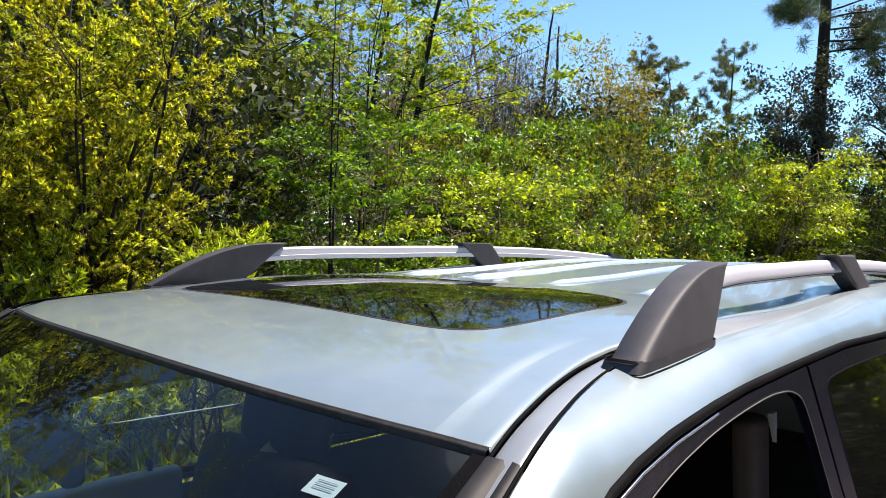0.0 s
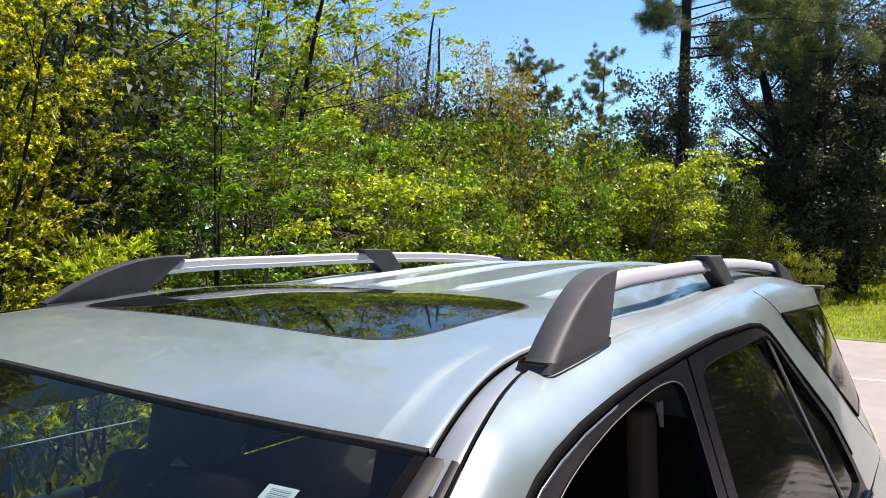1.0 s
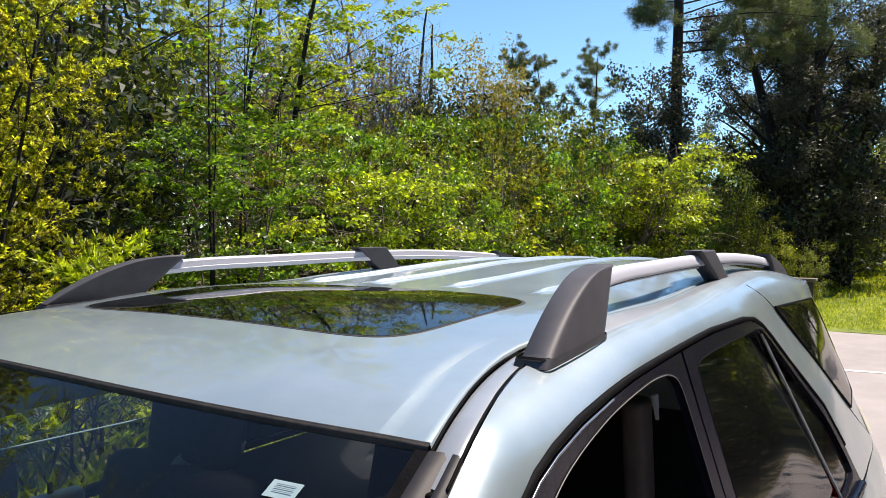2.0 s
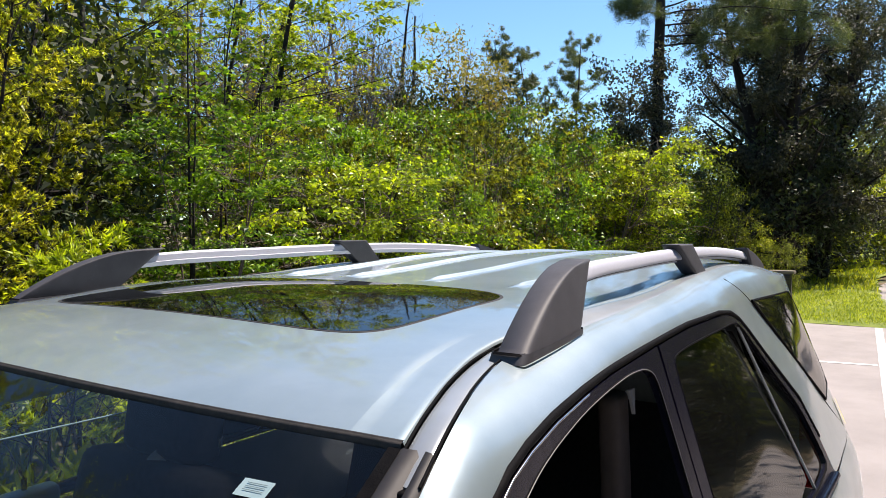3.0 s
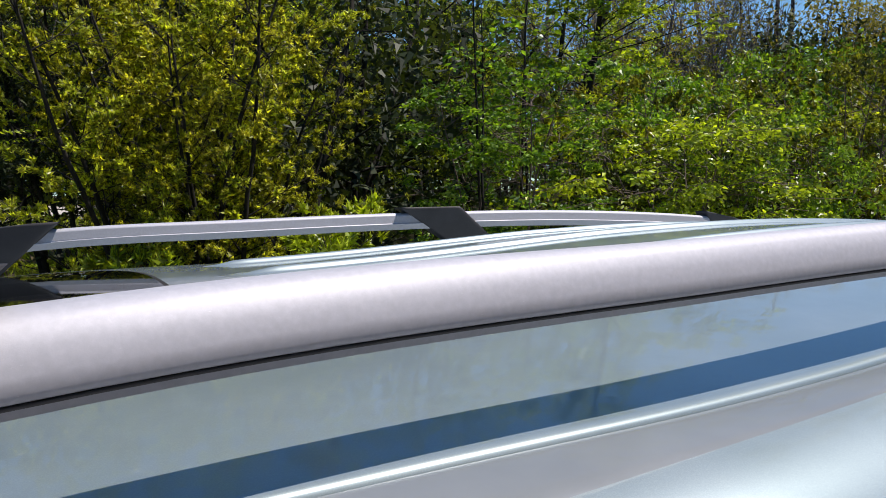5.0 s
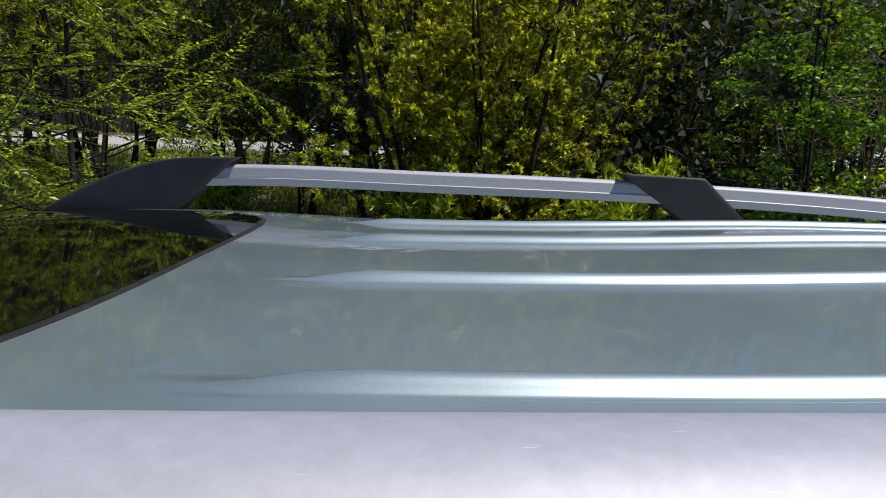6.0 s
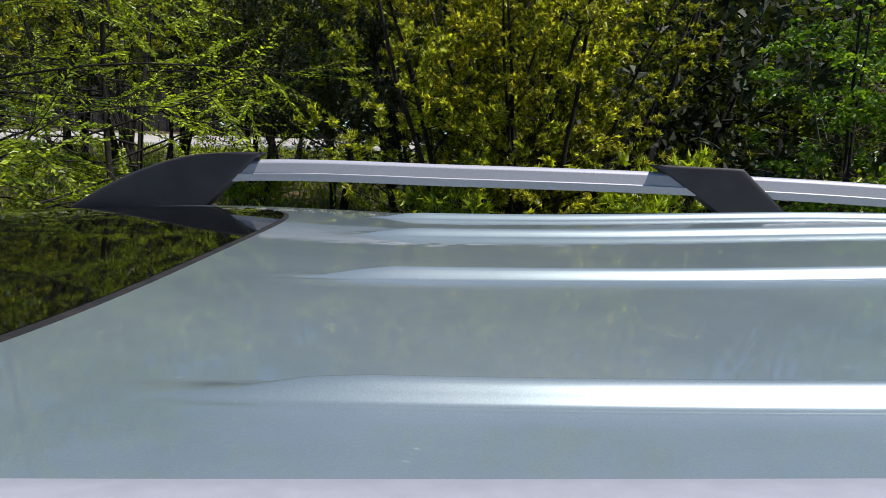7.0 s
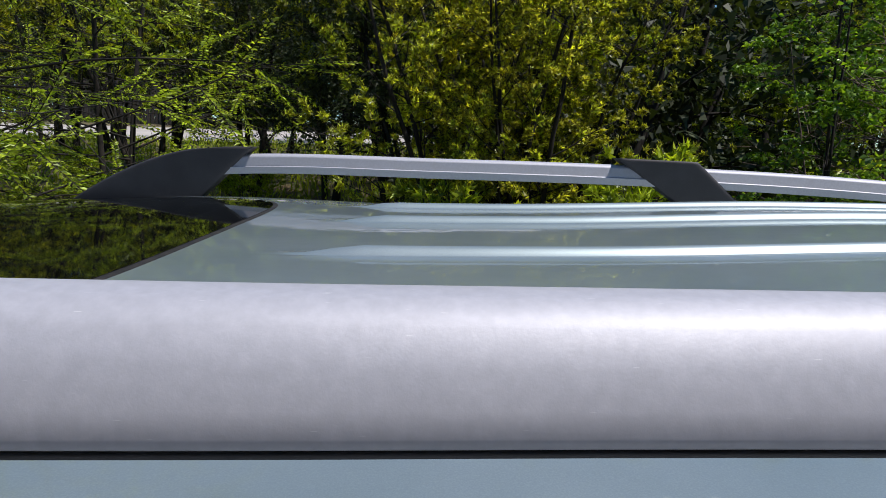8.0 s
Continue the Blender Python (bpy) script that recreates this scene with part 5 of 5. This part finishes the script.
# tall shrubs and low bushes close behind the car, dark evergreens filling in shade
for x, y, r, s, k in [(2.0, 4.55, 0, 0.90, "myrtle"), (2.45, 4.95, 130, 0.78, "myrtle"), (2.25, 4.60, 220, 0.80, "myrtle"), (0.3, 8.8, 0, 0.9, "shade"), (-0.9, 9.8, 90, 0.95, "shade"), (1.2, 8.1, 210, 0.85, "shade"), (-2.4, 10.9, 40, 0.95, "shade"), (0.1, 11.4, 150, 1.0, "shade"), (-4.6, 12.4, 280, 1.05, "shade"), (1.6, 7.0, 310, 1.0, "myrtle3"), (3.3, 6.8, 200, 0.80, "gloom"), (4.3, 7.7, 20, 0.82, "gloom"), (-2.2, 9.6, 30, 1.0, "myrtle3"), (2.2, 7.2, 260, 1.1, "myrtle"), (-4.6, 9.0, 120, 1.0, "myrtle3")]:
    plant(k, x, y, r, s)
for x, y, r, s in [(3.15, 4.05, 0, 1.16), (2.55, 3.85, 100, 1.08), (-0.4, 4.6, 50, 0.8), (4.0, 4.0, 200, 0.75), (0.8, 4.3, 300, 0.72), (1.6, 3.9, 30, 0.7), (-1.6, 4.9, 20, 0.52), (5.2, 3.9, 80, 0.75), (6.8, 3.7, 140, 0.8), (-2.8, 5.2, 250, 0.55), (0.2, 5.6, 40, 0.6), (-1.0, 6.6, 130, 0.62), (1.4, 6.6, 220, 0.55), (-2.6, 7.4, 310, 0.6), (-4.2, 6.4, 15, 0.7), (-0.6, 8.6, 95, 0.55), (-3.4, 10.2, 205, 0.55), (9.0, 3.4, 60, 0.7), (11.0, 3.5, 170, 0.7)]:
    plant("lowbush", x, y, r, s)
for x, y, r, top in [(4.45, 4.55, 0, 2.85), (5.6, 6.3, 120, 3.0), (5.45, 4.9, 60, 2.6)]:
    plant_to("maple", x, y, r, top)
for x, y, r, s in [(4.75, 5.0, 0, 0.9), (5.35, 5.6, 70, 1.0), (7.9, 7.8, 30, 0.9)]:
    plant("stems", x, y, r, s)
plant("feather", 6.05, 9.3, 0, 1.0)
plant("feather", 8.2, 11.2, 140, 0.9)
plant("feather", 4.0, 9.6, 70, 0.85)
plant("feather", 8.6, 9.6, 250, 0.88)
plant("spray", -1.45, 4.0, 150, 0.95)
plant("spray", -3.2, 5.4, 40, 1.05)
plant("spray", -1.6, 7.2, 260, 1.0)
plant("feather", 2.6, 11.5, 220, 1.0)
plant("leaner", 6.60, 6.65, 0, 0.9)
# the hedge along the lot, then the taller row behind it
for x, y, r, top, k in [(5.9, 3.9, 0, 2.60, "arch"), (6.9, 4.4, 90, 2.75, "arch"), (7.6, 4.1, 200, 2.5, "greenshrub"), (8.4, 4.4, 0, 3.0, "shrub2"), (9.3, 4.2, 70, 2.9, "arch"), (9.9, 4.8, 300, 3.2, "shrub2"), (10.8, 4.5, 140, 3.0, "greenshrub"), (11.7, 4.6, 20, 3.3, "shrub2"), (12.7, 4.4, 280, 3.3, "arch"), (13.6, 4.8, 350, 3.4, "greenshrub"), (14.4, 4.3, 40, 3.1, "shrub"), (15.4, 4.2, 100, 2.9, "greenshrub"), (16.4, 3.9, 160, 2.8, "shrub"), (17.2, 3.3, 220, 2.4, "shrub2"), (18.2, 2.9, 10, 1.9, "shrub"), (17.0, 2.05, 200, 1.35, "shrub"), (16.3, 2.5, 90, 1.3, "shrub2"),
                        (6.6, 5.6, 40, 3.0, "shrub2"), (7.9, 5.7, 250, 3.1, "greenshrub"), (9.2, 6.0, 130, 3.5, "greenshrub"), (10.6, 6.0, 15, 3.6, "shrub2"), (12.0, 6.2, 75, 3.8, "greenshrub"), (13.4, 6.2, 190, 3.9, "shrub"), (14.9, 5.9, 310, 3.9, "shrub2"), (16.2, 5.6, 20, 3.9, "shrub"),
                        # dark evergreens inside the hedge put shade into its gaps
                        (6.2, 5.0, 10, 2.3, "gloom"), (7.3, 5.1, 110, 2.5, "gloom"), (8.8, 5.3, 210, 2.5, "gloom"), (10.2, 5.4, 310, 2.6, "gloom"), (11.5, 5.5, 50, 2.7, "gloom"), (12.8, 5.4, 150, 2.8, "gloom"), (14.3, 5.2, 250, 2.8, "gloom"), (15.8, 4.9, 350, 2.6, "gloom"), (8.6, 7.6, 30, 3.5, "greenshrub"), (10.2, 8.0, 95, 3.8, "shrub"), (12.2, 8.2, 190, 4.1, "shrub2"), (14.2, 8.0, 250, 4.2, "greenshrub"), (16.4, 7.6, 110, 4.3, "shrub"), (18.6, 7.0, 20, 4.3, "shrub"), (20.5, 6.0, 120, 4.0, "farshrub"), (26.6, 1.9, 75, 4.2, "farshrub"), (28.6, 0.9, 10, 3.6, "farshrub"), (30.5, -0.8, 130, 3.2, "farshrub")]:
    plant_to(k, x, y, r, top, 0.98)
for x, y, r, top, k in [(9.5, 10.5, 0, 6.2, "thicket"), (11.2, 10.4, 80, 6.4, "thicket"), (12.8, 10.8, 160, 6.7, "thicket"), (14.0, 10.0, 240, 6.6, "thicket"), (14.6, 11.6, 320, 7.2, "thicket"), (15.6, 12.8, 30, 7.4, "thicket"), (12.4, 12.6, 200, 7.0, "thicket"), (10.9, 8.9, 120, 5.6, "thicket"), (13.2, 13.6, 15, 7.4, "thicket"), (11.4, 12.0, 75, 6.8, "thicket"), (10.4, 11.6, 290, 6.6, "thicket"),
                        (16.0, 9.7, 0, 6.5, "tan"), (17.1, 9.4, 120, 5.8, "tan"), (15.4, 11.0, 50, 5.4, "gloom"), (16.2, 10.3, 150, 5.8, "gloom"), (17.2, 9.9, 250, 5.4, "gloom"), (16.5, 9.2, 70, 5.9, "tan"), (21.5, 9.2, 200, 5.0, "tan"), (9.0, 13.6, 260, 6.2, "tan"),
                        # dark evergreens added as shade behind and under the lighter trees
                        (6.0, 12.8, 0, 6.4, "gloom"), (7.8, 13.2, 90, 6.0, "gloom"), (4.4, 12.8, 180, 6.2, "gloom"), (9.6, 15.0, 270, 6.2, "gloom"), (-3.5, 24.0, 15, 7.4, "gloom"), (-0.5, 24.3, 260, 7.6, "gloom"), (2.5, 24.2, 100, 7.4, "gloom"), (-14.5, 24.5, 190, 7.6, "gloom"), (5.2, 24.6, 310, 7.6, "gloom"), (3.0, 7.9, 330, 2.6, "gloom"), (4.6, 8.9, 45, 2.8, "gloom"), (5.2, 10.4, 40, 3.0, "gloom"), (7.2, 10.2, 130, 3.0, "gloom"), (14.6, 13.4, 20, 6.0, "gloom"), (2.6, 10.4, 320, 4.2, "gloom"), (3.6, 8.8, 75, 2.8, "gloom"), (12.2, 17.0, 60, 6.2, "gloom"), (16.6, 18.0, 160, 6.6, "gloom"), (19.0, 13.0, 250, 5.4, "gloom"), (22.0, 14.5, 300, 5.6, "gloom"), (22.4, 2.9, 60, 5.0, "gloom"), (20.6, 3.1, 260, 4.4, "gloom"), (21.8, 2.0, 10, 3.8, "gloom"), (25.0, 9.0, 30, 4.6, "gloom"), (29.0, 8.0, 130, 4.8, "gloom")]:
    plant_to(k, x, y, r, top)
for x, y, r, top in [(43.7, 23.5, 240, 13.6), (44.5, 22.1, 150, 13.7), (45.2, 20.6, 70, 14.2)]:
    plant_to("farpine", x, y, r, top)
for x, y, r, s, k in [(16.6, 4.75, 0, 1.0, "pine"), (18.4, 4.6, 0, 0.90, "youngpine"),
                      (17.6, 13.3, 0, 1.0, "snag"), (18.8, 15.6, 40, 0.9, "bare"), (14.4, 15.0, 100, 0.75, "bare"), (12.2, 15.2, 200, 0.72, "bare"), (16.0, 16.5, 140, 0.8, "bare"), (9.4, 12.0, 220, 0.6, "bare"),
                      (16.75, 4.75, 0, 0.95, "vine"), (16.5, 5.05, 130, 0.80, "vine"),
                      (20.8, 2.5, 0, 0.98, "oak"), (23.8, 2.5, 120, 0.95, "oak"), (25.4, 4.0, 220, 0.72, "oak")]:
    plant(k, x, y, r, s)
# woods further back and on the far side of the lot
for x, y, r, s, k in [(4.5, 15.5, 90, 1.25, "farshrub"), (10.5, 18.5, 10, 1.3, "farshrub"), (-1.0, 12.5, 10, 1.15, "myrtle3"), (28.0, 6.5, 20, 1.2, "farshrub"),
                      (6.0, 30.0, 20, 0.7, "faroak"), (-1.0, 31.0, 100, 0.7, "faroak"), (-7.0, 32.0, 10, 0.75, "faroak"), (-13.0, 31.0, 200, 0.8, "faroak"), (-19.0, 31.0, 60, 0.8, "faroak"), (-26.0, 30.0, 160, 0.8, "faroak"), (11.0, 31.5, 320, 0.65, "faroak"), (-4.0, 12.8, 70, 1.2, "myrtle3"), (-7.0, 11.5, 170, 1.15, "myrtle3"), (-6.0, 14.5, 20, 1.2, "spray"), (-10.0, 12.0, 100, 1.2, "spray"), (-5.5, 7.6, 320, 1.0, "spray"), (0.5, 15.5, 60, 1.0, "feather"), (34.0, 0.5, 300, 0.55, "faroak"), (37.0, -3.0, 30, 0.6, "faroak"), (39.0, -7.0, 130, 0.65, "faroak"), (35.5, -5.2, 200, 1.1, "farshrub"), (35.0, -1.6, 80, 1.1, "farshrub"), (31.0, -16.0, 80, 0.9, "faroak"), (48.0, -16.0, 0, 0.9, "faroak"), (44.0, 1.0, 90, 0.6, "faroak"), (58.0, 0.0, 190, 0.7, "faroak"), (66.0, -20.0, 270, 1.0, "faroak"), (30.0, 2.6, 60, 0.9, "farshrub"), (33.0, 4.6, 160, 1.0, "farshrub"), (27.5, 4.2, 260, 1.0, "farshrub"), (36.0, 0.6, 20, 1.0, "farshrub"), (40.0, -0.5, 220, 1.1, "farshrub"), (95.0, -10.0, 0, 1.2, "faroak"), (92.0, -4.0, 80, 1.2, "faroak"), (94.0, -17.0, 160, 1.2, "faroak"),
                      (-14.0, -9.5, 20, 0.7, "faroak"), (-8.0, -10.0, 70, 0.7, "faroak"), (-2.0, -9.5, 160, 0.7, "faroak"), (4.0, -10.0, 250, 0.7, "faroak"), (10.0, -9.5, 330, 0.7, "faroak"), (1.0, -8.6, 110, 0.6, "faroak"), (7.0, -8.6, 50, 0.6, "faroak"), (12.8, -7.6, 140, 0.65, "faroak"), (17.0, -6.9, 200, 0.6, "faroak"), (22.0, -7.4, 260, 0.65, "faroak"), (28.0, -8.2, 320, 0.7, "faroak"), (34.0, -9.2, 20, 0.7, "faroak"), (15.4, -5.4, 80, 0.8, "farshrub"), (19.4, -5.9, 170, 0.8, "farshrub"), (25.0, -6.8, 270, 0.9, "farshrub"), (31.0, -7.6, 310, 0.9, "farshrub")]:
    plant(k, x, y, r, s)
for i in range(16):
    plant("farshrub", -32 + 3.0 * i, 27.6 + 1.1 * math.sin(i * 2.1), 57 * i, 1.5 + 0.25 * math.sin(i * 1.3))
for i in range(14):
    plant("gloom", -24 + 2.9 * i, 29.4 + 0.8 * math.sin(i * 1.7), 71 * i, 0.95 + 0.2 * math.sin(i * 2.9))
# unseen dark rows on the near side, added for the glass to reflect
for i in range(15):
    plant("gloom", -10 + 2.1 * i, -5.9 - 0.06 * i - 0.5 * math.sin(i * 1.9), 83 * i, 0.75 + 0.15 * math.sin(i * 2.3))
for i in range(11):
    plant("gloom", -8 + 2.6 * i, -4.4 - 0.08 * i - 0.25 * math.sin(i * 2.7), 47 * i, 0.40 + 0.12 * math.sin(i * 1.1))


# ---- fences ----
def rail_fence(x, y0, y1):
    f = thing("rail_fence", "low weathered wooden rail fence on the grass verge", "fence", (x, y0, ground_z(x, y0)))
    n = 5
    for i in range(n):
        y = (y1 - y0) * i / (n - 1)
        # posts and rails get darker wood than the cap: their shaded faces, coloured in
        part("post", box_bm(0.12, 0.12, 0.72, (0, y, 0.30), 0.012), DARKWOOD, f)
    part("cap_rail", box_bm(0.20, y1 - y0 + 0.25, 0.06, (0, (y1 - y0) / 2, 0.69), 0.012), WOOD, f)
    part("upper_rail", box_bm(0.05, y1 - y0 + 0.1, 0.14, (-0.085, (y1 - y0) / 2, 0.585), 0.01), DARKWOOD, f)
    part("lower_rail", box_bm(0.05, y1 - y0 + 0.1, 0.12, (-0.085, (y1 - y0) / 2, 0.27), 0.01), DARKWOOD, f)
    return f


rail_fence(15.9, 1.72, 7.9)
board = box_bm(0.13, 0.025, 1.5, (0, 0, 0.75), 0.006)
wood_fence = thing("board_fence", "weathered board fence beyond the sandy lane", "fence", (-12.5, 25.2, 2.02))
board_mesh = bpy.data.meshes.new("board")
board.to_mesh(board_mesh)
board.free()
board_mesh.materials.append(DARKWOOD)
for i in range(44):
    b = part("board", board_mesh, None, wood_fence)
    b.location = (i * 0.15, 0.02 * math.sin(i * 1.7), 0.05 * math.sin(i * 2.3))
for z in (0.35, 1.15):
    part("rail", box_bm(6.6, 0.05, 0.09, (3.2, 0.045, z), 0.006), DARKWOOD, wood_fence)


# ---- grass ----
def grass(name, x0, x1, y0, y1, n, h, seed, label):
    rng = np.random.RandomState(seed)
    x, y = rng.uniform(x0, x1, n), rng.uniform(y0, y1, n)
    keep = np.array([a < 13.7 or b > VERGE(a) + 0.06 for a, b in zip(x, y)])
    x, y, n = x[keep], y[keep], int(keep.sum())
    z = np.array([ground_z(a, b) for a, b in zip(x, y)]) + 0.03
    d = rng.normal(size=(n, 3)) * 0.45 + np.array([0, 0, 1.0])
    V, F = leaves(rng, np.stack([x, y, z], 1), d, h, h * 0.12, 0.1, 0.25)
    return tagged(part(name, mesh_np(name, V, F, L_GRASS)), label, "grass", kind="stuff")


grass("grass", 13.80, 19, -0.25, 8.5, 30000, 0.10, 5, "rough sunlit grass along the verge")
grass("grass", 19, 32, -4.0, 6.5, 16000, 0.24, 6, "taller grass under the trees")
grass("undergrowth", -6, 13.5, 3.0, 7.0, 20000, 0.30, 7, "weeds and seedlings on the bank")
grass("undergrowth", -12, 5, 6.0, 16.0, 16000, 0.22, 8, "weeds and brambles under the shrubs")
